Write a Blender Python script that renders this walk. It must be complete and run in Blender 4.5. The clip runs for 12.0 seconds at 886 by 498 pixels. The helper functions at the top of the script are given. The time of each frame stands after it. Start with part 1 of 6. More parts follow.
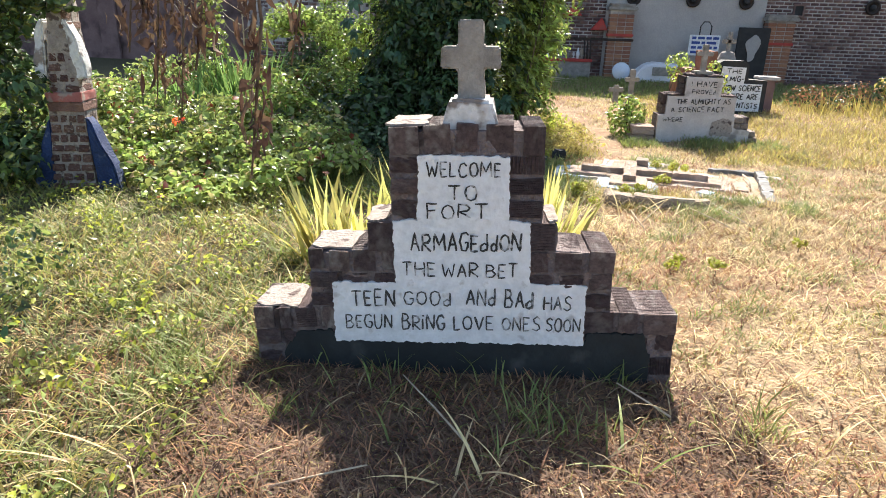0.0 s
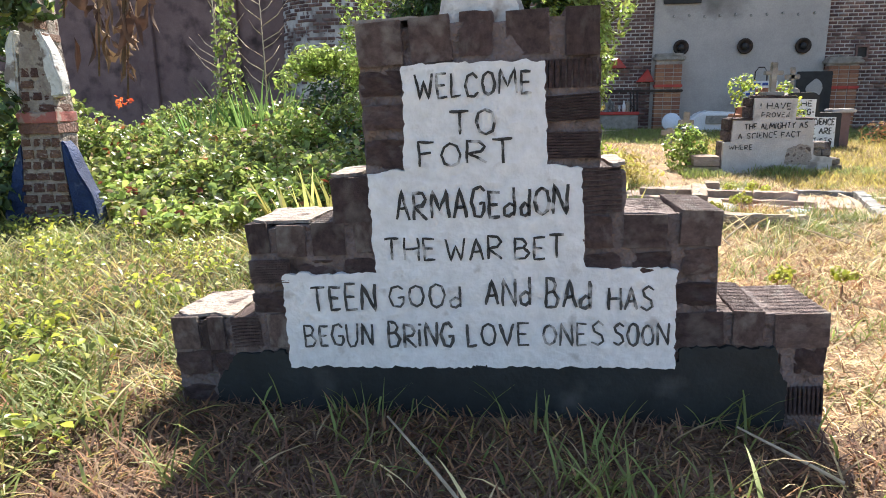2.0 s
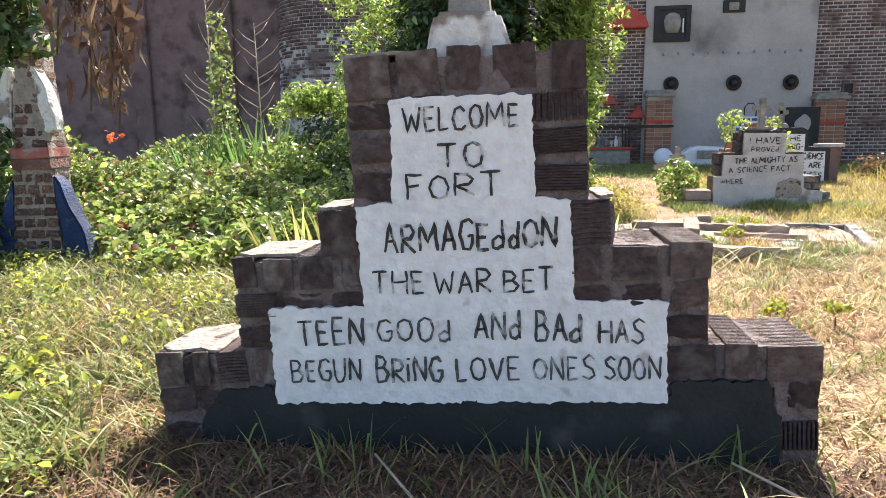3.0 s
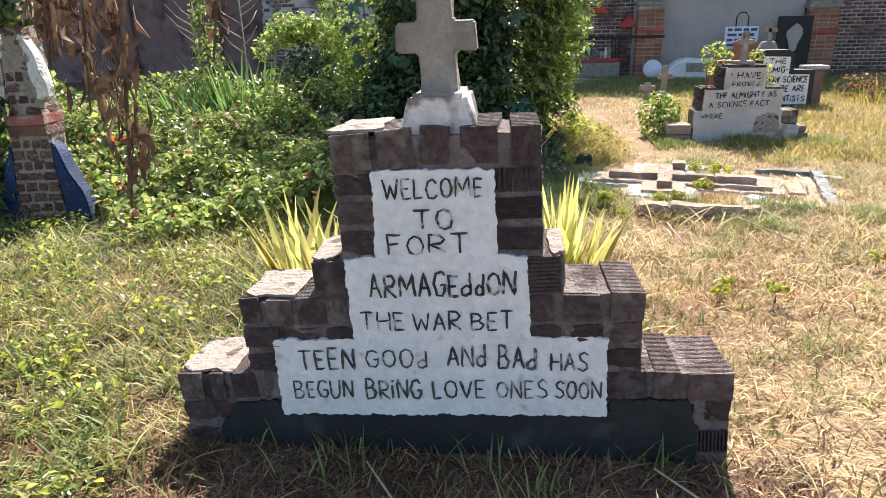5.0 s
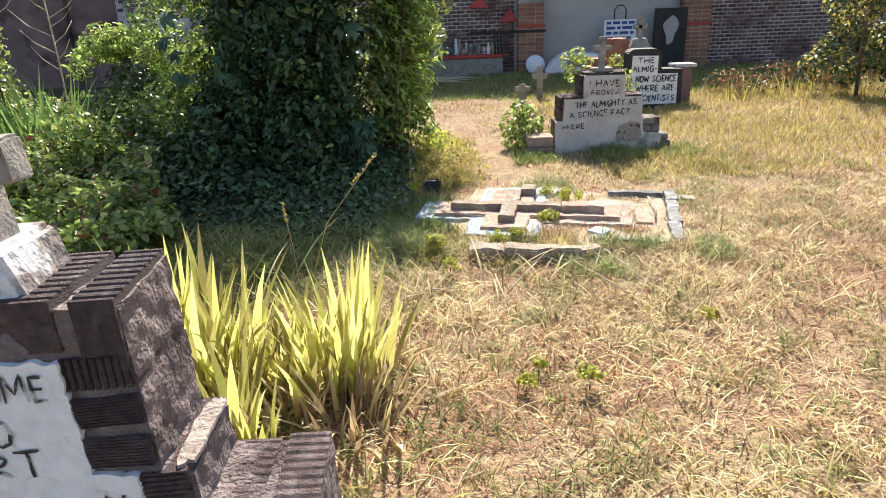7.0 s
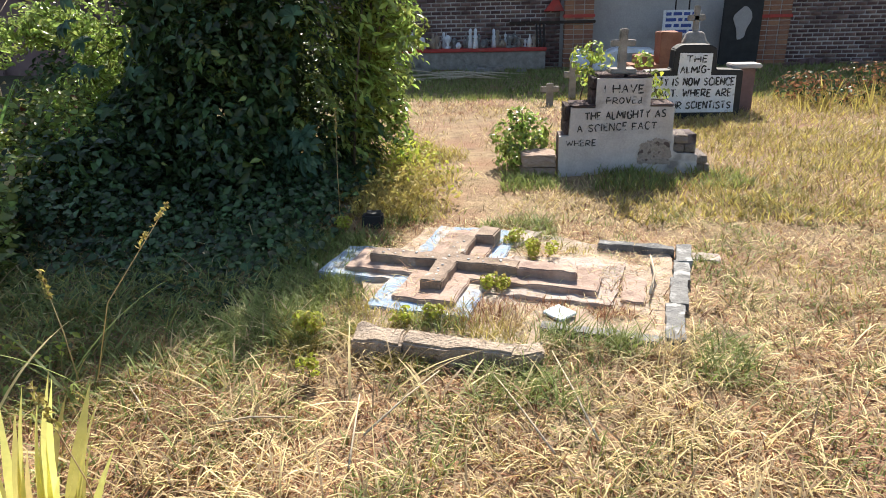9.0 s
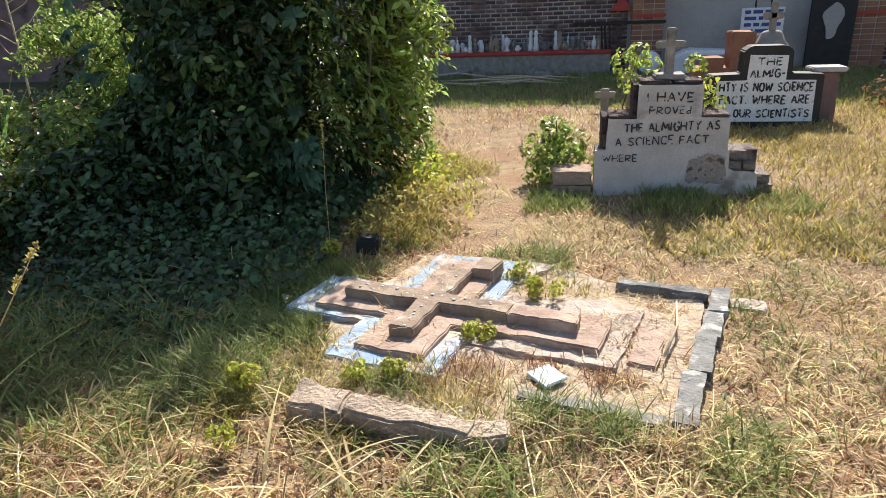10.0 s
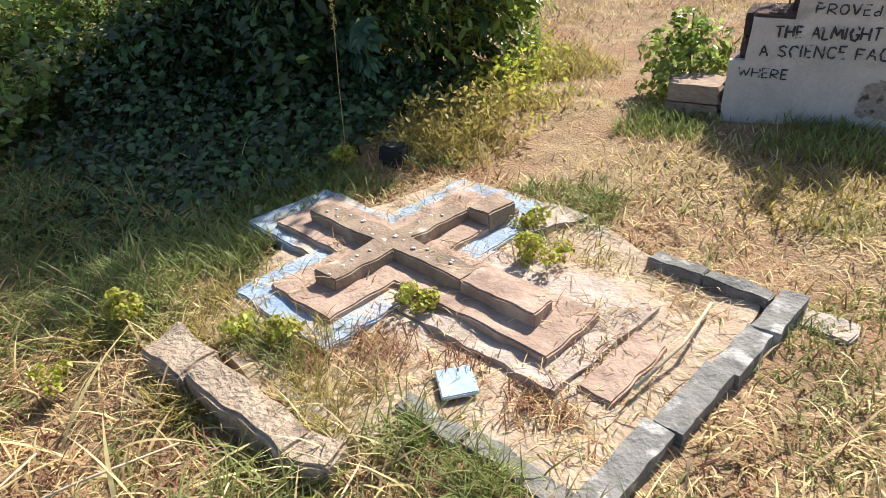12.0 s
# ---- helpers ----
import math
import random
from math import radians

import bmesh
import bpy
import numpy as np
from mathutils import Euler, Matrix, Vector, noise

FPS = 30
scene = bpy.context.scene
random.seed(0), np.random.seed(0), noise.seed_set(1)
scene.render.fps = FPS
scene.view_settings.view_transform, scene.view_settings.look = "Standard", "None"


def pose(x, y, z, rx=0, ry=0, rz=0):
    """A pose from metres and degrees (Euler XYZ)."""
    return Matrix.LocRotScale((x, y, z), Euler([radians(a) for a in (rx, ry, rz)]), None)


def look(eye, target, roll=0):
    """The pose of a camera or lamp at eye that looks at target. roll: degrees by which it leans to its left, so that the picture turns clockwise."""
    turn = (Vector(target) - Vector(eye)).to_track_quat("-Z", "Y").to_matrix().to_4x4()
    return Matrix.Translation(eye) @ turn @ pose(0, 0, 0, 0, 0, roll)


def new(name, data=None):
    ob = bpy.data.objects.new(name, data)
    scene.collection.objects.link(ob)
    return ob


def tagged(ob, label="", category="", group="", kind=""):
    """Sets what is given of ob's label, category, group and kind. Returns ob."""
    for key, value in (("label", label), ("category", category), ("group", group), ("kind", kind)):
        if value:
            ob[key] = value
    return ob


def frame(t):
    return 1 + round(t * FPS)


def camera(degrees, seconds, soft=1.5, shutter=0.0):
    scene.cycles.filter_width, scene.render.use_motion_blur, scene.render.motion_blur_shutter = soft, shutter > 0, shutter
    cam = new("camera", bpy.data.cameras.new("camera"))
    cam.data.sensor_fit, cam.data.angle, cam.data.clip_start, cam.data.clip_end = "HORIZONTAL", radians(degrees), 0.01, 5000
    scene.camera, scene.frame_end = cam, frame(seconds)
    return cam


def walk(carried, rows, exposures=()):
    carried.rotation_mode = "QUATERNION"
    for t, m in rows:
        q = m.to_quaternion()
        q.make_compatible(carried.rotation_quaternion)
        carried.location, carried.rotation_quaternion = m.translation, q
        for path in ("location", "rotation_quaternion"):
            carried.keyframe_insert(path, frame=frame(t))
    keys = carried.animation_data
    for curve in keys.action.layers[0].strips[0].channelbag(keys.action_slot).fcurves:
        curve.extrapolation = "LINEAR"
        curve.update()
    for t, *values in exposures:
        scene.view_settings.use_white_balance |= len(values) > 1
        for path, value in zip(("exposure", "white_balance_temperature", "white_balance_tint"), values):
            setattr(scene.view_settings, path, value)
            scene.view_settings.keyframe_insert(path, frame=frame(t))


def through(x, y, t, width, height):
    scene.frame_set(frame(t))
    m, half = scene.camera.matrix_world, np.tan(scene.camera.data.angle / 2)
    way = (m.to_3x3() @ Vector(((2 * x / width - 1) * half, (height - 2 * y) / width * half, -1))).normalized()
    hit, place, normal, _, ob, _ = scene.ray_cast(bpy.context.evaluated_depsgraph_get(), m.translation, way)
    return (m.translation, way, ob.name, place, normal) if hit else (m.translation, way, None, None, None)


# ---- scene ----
cam = camera(67.5, 12.0, soft=0.9)
PATH = [
    (0, (0.699, 0.101, 1.534), (0.59, 1.978, 0.85), 1.8),
    (0.5, (0.686, 0.498, 1.417), (0.549, 2.381, 0.754), 1.5),
    (1, (0.737, 0.772, 1.168), (0.55, 2.64, 0.48), 0.3),
    (1.5, (0.782, 0.905, 0.974), (0.532, 2.803, 0.394), -0.2),
    (2, (0.777, 0.959, 0.904), (0.514, 2.888, 0.448), -0.7),
    (2.5, (0.778, 0.975, 0.877), (0.53, 2.925, 0.505), -0.4),
    (3, (0.793, 0.975, 0.896), (0.543, 2.928, 0.542), -0.8),
    (3.2, (0.811, 0.973, 0.93), (0.558, 2.924, 0.572), -1.1),
    (4.8, (0.879, 0.826, 1.352), (0.637, 2.699, 0.692), -2.3),
    (5, (0.871, 0.806, 1.4), (0.651, 2.683, 0.745), -1.3),
    (5.5, (0.926, 0.883, 1.486), (0.789, 2.738, 0.75), -1.9),
    (6, (1.073, 1.1, 1.562), (1.09, 2.963, 0.835), -0.6),
    (6.5, (1.28, 1.311, 1.572), (1.342, 3.183, 0.872), -1.4),
    (7, (1.542, 1.578, 1.605), (1.559, 3.452, 0.908), -2.2),
    (7.5, (1.792, 1.86, 1.62), (1.855, 3.722, 0.892), -0.2),
    (7.7, (1.881, 1.981, 1.636), (1.942, 3.851, 0.93), 0.8),
    (9.3, (2.529, 3.323, 1.477), (2.298, 5.177, 0.763), -2.8),
    (9.5, (2.592, 3.444, 1.476), (2.338, 5.297, 0.77), -3.5),
    (10, (2.815, 3.72, 1.447), (2.407, 5.549, 0.746), -2.5),
    (10.5, (2.984, 3.955, 1.429), (2.414, 5.699, 0.633), -2.3),
    (11, (3.119, 4.228, 1.405), (2.441, 5.907, 0.556), -1.9),
    (11.5, (3.265, 4.484, 1.373), (2.453, 6.058, 0.446), -3.5),
    (12, (3.477, 4.753, 1.353), (2.551, 6.218, 0.354), -2.9),
]
walk(cam, [(t, look(eye, target, roll)) for t, eye, target, roll in PATH], [(0.0, 1.42), (0.7, 1.3), (1.5, 1.36), (2.5, 1.52), (5.5, 1.28), (7.5, 1.16), (9.5, 0.92), (12.0, 0.8)])

# ---- light ----
SUN_EL, SUN_AZ = radians(44), math.atan2(0.09, 1.0)
world = bpy.data.worlds.new("sky")
scene.world = world
world.use_nodes = True
wn = world.node_tree
sky = wn.nodes.new("ShaderNodeTexSky")
sky.sky_type, sky.sun_disc = "NISHITA", False
sky.sun_elevation, sky.sun_rotation = SUN_EL, SUN_AZ
sky.air_density, sky.dust_density = 1.0, 1.5
wn.links.new(sky.outputs[0], wn.nodes["Background"].inputs[0])
wn.nodes["Background"].inputs[1].default_value = 0.1
sun_data = bpy.data.lights.new("sun", "SUN")
sun_data.energy, sun_data.angle, sun_data.color = 5.0, radians(0.55), (1.0, 0.93, 0.82)
sun = new("sun", sun_data)
sun_dir = Vector((math.sin(SUN_AZ) * math.cos(SUN_EL), math.cos(SUN_AZ) * math.cos(SUN_EL), math.sin(SUN_EL)))
sun.matrix_world = look(sun_dir * 30, (0, 0, 0))

# ---- materials ----
rng = np.random.default_rng(7)


def rgb(c):
    return (*c, 1.0)


def material(name, low, high, scale=12.0, rough=0.85, bump=0.3, fine=90.0, stain=None, stain_at=(0.55, 0.7), stain_scale=3.0, island=0.0, objects=0.0, metal=0.0, through=0.0, grow=0.01):
    """A two-scale surface: low to high by noise, fine grain, stains, and a spread of brightness by piece."""
    m = bpy.data.materials.new(name)
    m.use_nodes = True
    n, k = m.node_tree.nodes, m.node_tree.links
    b = n["Principled BSDF"]
    co = n.new("ShaderNodeTexCoord")
    src = co.outputs["Object"]
    if objects:
        oi = n.new("ShaderNodeObjectInfo")
        add = n.new("ShaderNodeVectorMath")
        add.operation = "ADD"
        wide = n.new("ShaderNodeMath")
        wide.operation = "MULTIPLY"
        wide.inputs[1].default_value = 40
        k.new(oi.outputs["Random"], wide.inputs[0])
        k.new(src, add.inputs[0])
        k.new(wide.outputs[0], add.inputs[1])
        src = add.outputs[0]
    big = n.new("ShaderNodeTexNoise")
    big.inputs["Scale"].default_value, big.inputs["Detail"].default_value, big.inputs["Roughness"].default_value = scale, 6, 0.65
    k.new(src, big.inputs["Vector"])
    ramp = n.new("ShaderNodeValToRGB")
    ramp.color_ramp.elements[0].position, ramp.color_ramp.elements[1].position = 0.3, 0.7
    ramp.color_ramp.elements[0].color, ramp.color_ramp.elements[1].color = rgb(low), rgb(high)
    k.new(big.outputs["Fac"], ramp.inputs["Fac"])
    col = ramp.outputs["Color"]
    small = n.new("ShaderNodeTexNoise")
    small.inputs["Scale"].default_value, small.inputs["Detail"].default_value = fine, 4
    k.new(src, small.inputs["Vector"])
    if stain:
        sn = n.new("ShaderNodeTexNoise")
        sn.inputs["Scale"].default_value, sn.inputs["Detail"].default_value = stain_scale, 8
        k.new(src, sn.inputs["Vector"])
        sr = n.new("ShaderNodeMapRange")
        sr.inputs[1].default_value, sr.inputs[2].default_value = stain_at
        k.new(sn.outputs["Fac"], sr.inputs[0])
        mix = n.new("ShaderNodeMix")
        mix.data_type = "RGBA"
        k.new(sr.outputs[0], mix.inputs["Factor"])
        k.new(col, mix.inputs["A"])
        mix.inputs["B"].default_value = rgb(stain)
        col = mix.outputs["Result"]
    spread = max(island, objects)
    hsv = n.new("ShaderNodeHueSaturation")
    k.new(col, hsv.inputs["Color"])
    grain = n.new("ShaderNodeMapRange")
    grain.inputs[3].default_value, grain.inputs[4].default_value = 0.82, 1.18
    k.new(small.outputs["Fac"], grain.inputs[0])
    value = grain.outputs[0]
    if spread:
        if island:
            r = n.new("ShaderNodeNewGeometry").outputs["Random Per Island"]
        else:
            r = oi.outputs["Random"]
        s = n.new("ShaderNodeMapRange")
        s.inputs[3].default_value, s.inputs[4].default_value = 1 - spread, 1 + spread
        k.new(r, s.inputs[0])
        mul = n.new("ShaderNodeMath")
        mul.operation = "MULTIPLY"
        k.new(value, mul.inputs[0])
        k.new(s.outputs[0], mul.inputs[1])
        value = mul.outputs[0]
        h = n.new("ShaderNodeMapRange")
        h.inputs[3].default_value, h.inputs[4].default_value = 0.5 - spread * 0.035, 0.5 + spread * 0.035
        k.new(r, h.inputs[0])
        k.new(h.outputs[0], hsv.inputs["Hue"])
    k.new(value, hsv.inputs["Value"])
    k.new(hsv.outputs["Color"], b.inputs["Base Color"])
    b.inputs["Roughness"].default_value, b.inputs["Metallic"].default_value = rough, metal
    if bump:
        bp = n.new("ShaderNodeBump")
        bp.inputs["Strength"].default_value, bp.inputs["Distance"].default_value = bump, grow
        both = n.new("ShaderNodeMath")
        both.operation = "ADD"
        k.new(big.outputs["Fac"], both.inputs[0])
        k.new(small.outputs["Fac"], both.inputs[1])
        k.new(both.outputs[0], bp.inputs["Height"])
        k.new(bp.outputs["Normal"], b.inputs["Normal"])
    if through:
        tr = n.new("ShaderNodeBsdfTranslucent")
        k.new(hsv.outputs["Color"], tr.inputs["Color"])
        ms = n.new("ShaderNodeMixShader")
        ms.inputs[0].default_value = through
        k.new(b.outputs[0], ms.inputs[1])
        k.new(tr.outputs[0], ms.inputs[2])
        k.new(ms.outputs[0], n["Material Output"].inputs["Surface"])
    return m


def leaf_material(name, low, high, spread=0.35, through=0.45, rough=0.5):
    return material(name, low, high, scale=3.0, rough=rough, bump=0.0, fine=40, island=spread, through=through)


M_BRICK = material("dark_ridged_brick", (0.1, 0.064, 0.062), (0.27, 0.178, 0.168), 4, 0.9, 0.9, 40, (0.3, 0.25, 0.23), (0.56, 0.76), 2.5, objects=0.4, grow=0.05)
# lighter brick for the sunlit top course: light put into colour, plus cement residue
M_BRICKTOP = material("lit_top_brick_with_residue", (0.11, 0.072, 0.069), (0.29, 0.2, 0.185), 4, 0.92, 0.9, 40, (0.42, 0.355, 0.32), (0.5, 0.7), 1.8, objects=0.35, grow=0.05)
M_MORTAR = material("old_mortar", (0.12, 0.09, 0.087), (0.27, 0.215, 0.205), 10, 0.95, 0.9, 70, (0.07, 0.048, 0.045), (0.54, 0.66), 7, grow=0.03)
M_WHITE = material("chalky_white_paint", (0.7, 0.7, 0.71), (0.84, 0.84, 0.85), 8, 0.85, 0.55, 40, (0.5, 0.48, 0.47), (0.62, 0.74), 20, grow=0.012)
M_BASE = material("dark_slate_paint", (0.007, 0.01, 0.011), (0.022, 0.027, 0.029), 5, 0.75, 0.4, 60, (0.06, 0.06, 0.06), (0.6, 0.76), 6)
M_INK = material("black_brush_paint", (0.015, 0.015, 0.015), (0.07, 0.067, 0.065), 18, 0.75, 0.2, 90, (0.5, 0.49, 0.48), (0.56, 0.64), 22)
M_FAINT = material("worn_brush_paint", (0.025, 0.025, 0.025), (0.11, 0.107, 0.104), 18, 0.8, 0.2, 90, (0.42, 0.41, 0.4), (0.54, 0.66), 34)
M_CONCRETE = material("weathered_concrete", (0.2, 0.18, 0.16), (0.38, 0.35, 0.31), 9, 0.92, 0.6, 110, (0.1, 0.09, 0.08), (0.58, 0.74), 5)
M_PALE = material("pale_cement_render", (0.42, 0.38, 0.36), (0.6, 0.56, 0.54), 4, 0.9, 0.4, 60, (0.25, 0.22, 0.2), (0.58, 0.7), 3.5)
M_REDBROWN = material("red_brown_brick", (0.12, 0.06, 0.05), (0.26, 0.145, 0.115), 4, 0.92, 0.7, 40, (0.38, 0.33, 0.3), (0.6, 0.72), 4, objects=0.35, grow=0.03)
M_SMEAR = material("pale_weathered_smear", (0.24, 0.19, 0.165), (0.46, 0.4, 0.35), 14, 0.95, 0.8, 60, (0.12, 0.085, 0.075), (0.56, 0.64), 14, grow=0.02)
M_GREYSTONE = material("grey_slate_kerb", (0.1, 0.098, 0.092), (0.25, 0.242, 0.23), 8, 0.85, 0.8, 60, (0.42, 0.41, 0.39), (0.56, 0.65), 12)
M_BUFF = material("buff_sandy_stone", (0.27, 0.2, 0.145), (0.5, 0.41, 0.32), 7, 0.95, 0.9, 60, (0.14, 0.1, 0.08), (0.54, 0.7), 8, grow=0.02)
M_TIER = material("pale_sandy_cement", (0.36, 0.29, 0.245), (0.54, 0.46, 0.41), 6, 0.95, 0.7, 60, (0.28, 0.21, 0.16), (0.56, 0.7), 6)
M_PINK = material("pinkish_cement_slab", (0.31, 0.21, 0.16), (0.48, 0.36, 0.29), 6, 0.92, 0.6, 60, (0.28, 0.19, 0.15), (0.55, 0.72), 5)
M_CROSSTOP = material("brown_grey_cement", (0.19, 0.135, 0.1), (0.36, 0.27, 0.2), 8, 0.9, 0.6, 70, (0.48, 0.42, 0.36), (0.62, 0.72), 9)
M_BLUE = material("flaking_sky_blue_paint", (0.23, 0.32, 0.46), (0.37, 0.46, 0.57), 6, 0.85, 0.5, 60, (0.46, 0.4, 0.34), (0.52, 0.6), 5)
M_SAND = material("sandy_cement_bed", (0.32, 0.235, 0.165), (0.52, 0.42, 0.325), 7, 0.95, 0.9, 50, (0.44, 0.42, 0.41), (0.6, 0.72), 4)
M_GLASS_TILE = material("pale_blue_tile", (0.35, 0.48, 0.55), (0.5, 0.6, 0.66), 6, 0.25, 0.1, 60)
M_PEBBLE = material("white_pebble", (0.5, 0.48, 0.45), (0.75, 0.73, 0.7), 30, 0.6, 0.2, 90, objects=0.2)
M_GREYWALL = material("grey_cement_render_wall", (0.35, 0.325, 0.31), (0.47, 0.44, 0.415), 1.2, 0.95, 0.35, 30, (0.18, 0.165, 0.15), (0.55, 0.75), 0.9)
M_MAROON = material("maroon_plaster_wall", (0.15, 0.09, 0.088), (0.26, 0.17, 0.158), 1.5, 0.9, 0.5, 30, (0.05, 0.03, 0.03), (0.5, 0.7), 2.0)
M_WALLBRICK = material("wall_brick", (0.1, 0.06, 0.056), (0.21, 0.125, 0.11), 3, 0.92, 0.5, 50, island=0.4)
M_LIME = material("lime_mortar", (0.42, 0.38, 0.36), (0.6, 0.56, 0.53), 3, 0.95, 0.6, 50, (0.16, 0.13, 0.12), (0.5, 0.66), 1.6)
M_ORANGE = material("orange_brown_brick", (0.25, 0.11, 0.065), (0.4, 0.2, 0.12), 4, 0.9, 0.5, 50, objects=0.25)
M_RED = material("faded_red_paint", (0.38, 0.04, 0.035), (0.55, 0.08, 0.06), 4, 0.75, 0.3, 60, (0.25, 0.1, 0.09), (0.58, 0.72), 4)
M_FADEDRED = material("faded_pink_red_paint", (0.34, 0.1, 0.09), (0.42, 0.17, 0.15), 6, 0.85, 0.4, 60, (0.36, 0.28, 0.24), (0.5, 0.6), 12)
M_BLACK = material("black_weathered_paint", (0.012, 0.012, 0.013), (0.035, 0.034, 0.034), 6, 0.7, 0.3, 60)
M_IRON = material("dark_iron", (0.02, 0.018, 0.017), (0.07, 0.05, 0.04), 12, 0.6, 0.3, 80, metal=0.6)
M_WHITEPLASTIC = material("white_enamel", (0.68, 0.7, 0.74), (0.82, 0.84, 0.87), 3, 0.35, 0.1, 40, (0.5, 0.48, 0.45), (0.66, 0.78), 3)
M_BLUECLOTH = material("deep_blue_paint", (0.008, 0.02, 0.075), (0.02, 0.048, 0.15), 5, 0.75, 0.6, 60, (0.16, 0.19, 0.25), (0.62, 0.72), 9, grow=0.03)
M_SIGNBLUE = material("blue_lettering", (0.03, 0.06, 0.25), (0.05, 0.09, 0.33), 12, 0.6, 0.1, 60)
M_BARK = material("brown_bark", (0.07, 0.05, 0.035), (0.18, 0.13, 0.09), 14, 0.95, 0.8, 70)
M_STICK = material("bleached_stick", (0.42, 0.33, 0.22), (0.62, 0.52, 0.38), 12, 0.9, 0.4, 70)
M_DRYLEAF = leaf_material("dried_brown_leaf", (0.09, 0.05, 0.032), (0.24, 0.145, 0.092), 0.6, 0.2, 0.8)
M_STRAW = leaf_material("dry_straw", (0.38, 0.27, 0.125), (0.76, 0.6, 0.34), 0.6, 0.3, 0.7)
M_RUSSET = leaf_material("russet_dead_grass", (0.26, 0.12, 0.06), (0.46, 0.25, 0.14), 0.45, 0.3, 0.8)
M_GRASS = leaf_material("green_grass", (0.14, 0.19, 0.04), (0.34, 0.37, 0.12), 0.4, 0.45, 0.55)
M_OLIVE = leaf_material("yellowing_grass", (0.33, 0.28, 0.07), (0.52, 0.42, 0.14), 0.4, 0.45, 0.65)
M_IRIS = leaf_material("yellow_green_blade", (0.42, 0.42, 0.09), (0.78, 0.72, 0.28), 0.5, 0.55, 0.45)
M_BLOCK = material("half_bare_whitewash", (0.6, 0.58, 0.56), (0.8, 0.79, 0.78), 7, 0.9, 0.7, 45, (0.27, 0.22, 0.19), (0.5, 0.58), 7, grow=0.015)
M_SPEAR = leaf_material("green_blade", (0.1, 0.2, 0.05), (0.24, 0.36, 0.11), 0.3, 0.5, 0.45)
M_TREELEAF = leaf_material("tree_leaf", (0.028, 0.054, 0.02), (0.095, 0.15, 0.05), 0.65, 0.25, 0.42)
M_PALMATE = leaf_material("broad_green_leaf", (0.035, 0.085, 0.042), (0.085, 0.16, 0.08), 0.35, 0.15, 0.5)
# young growth, and a bright leaf colour standing in for sunlit foliage
M_TIPLEAF = leaf_material("young_and_sunlit_leaf", (0.22, 0.34, 0.06), (0.46, 0.54, 0.16), 0.45, 0.55, 0.3)
M_VINE = leaf_material("ground_vine_leaf", (0.12, 0.165, 0.04), (0.36, 0.4, 0.12), 0.65, 0.45, 0.27)
M_REDLEAF = leaf_material("reddened_leaf", (0.18, 0.04, 0.025), (0.34, 0.1, 0.05), 0.4, 0.35, 0.5)
M_FLOWER = leaf_material("orange_flower", (0.75, 0.12, 0.03), (0.85, 0.2, 0.06), 0.2, 0.4, 0.6)
M_YELLOW = leaf_material("yellow_green_herb", (0.36, 0.42, 0.05), (0.55, 0.55, 0.1), 0.3, 0.5, 0.5)


def ground_material():
    m = material("dry_lawn_soil", (0.15, 0.098, 0.055), (0.42, 0.3, 0.175), 6.0, 0.97, 0.9, 55, (0.27, 0.15, 0.09), (0.48, 0.64), 1.1, grow=0.02)
    n, k = m.node_tree.nodes, m.node_tree.links
    b = n["Principled BSDF"]
    old = b.inputs["Base Color"].links[0].from_socket
    co = n.new("ShaderNodeTexCoord")
    sep = n.new("ShaderNodeSeparateXYZ")
    k.new(co.outputs["Object"], sep.inputs[0])
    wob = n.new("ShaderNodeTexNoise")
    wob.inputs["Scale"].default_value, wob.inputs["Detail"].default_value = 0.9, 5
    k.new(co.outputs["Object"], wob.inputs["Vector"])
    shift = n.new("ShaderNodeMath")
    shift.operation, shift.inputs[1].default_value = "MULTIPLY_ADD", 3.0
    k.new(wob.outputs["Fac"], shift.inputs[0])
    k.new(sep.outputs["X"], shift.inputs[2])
    # greener left soil, darkened to paint the shade in gaps between blades
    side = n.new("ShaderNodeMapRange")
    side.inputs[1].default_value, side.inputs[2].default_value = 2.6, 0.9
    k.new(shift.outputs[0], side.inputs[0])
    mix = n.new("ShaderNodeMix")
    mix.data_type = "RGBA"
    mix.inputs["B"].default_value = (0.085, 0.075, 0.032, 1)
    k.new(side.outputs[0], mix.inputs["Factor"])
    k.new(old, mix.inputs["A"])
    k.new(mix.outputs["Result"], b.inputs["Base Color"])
    return m


M_GROUND = ground_material()

# ---- mesh helpers ----


def put(name, mesh, mat, parent=None, label=""):
    ob = new(name, mesh)
    if mat and not mesh.materials:
        mesh.materials.append(mat)
    if parent:
        ob.parent = parent
    if label:
        ob["label"] = label
    return ob


def part(name, bm, mat, parent=None, label=""):
    me = bpy.data.meshes.new(name)
    bm.to_mesh(me)
    bm.free()
    return put(name, me, mat, parent, label)


def thing(name, x, y, z, rz=0, ry=0, label="", category="", group="", kind=""):
    ob = new(name)
    ob.matrix_world = pose(x, y, z, 0, ry, rz)
    return tagged(ob, label, category, group, kind)


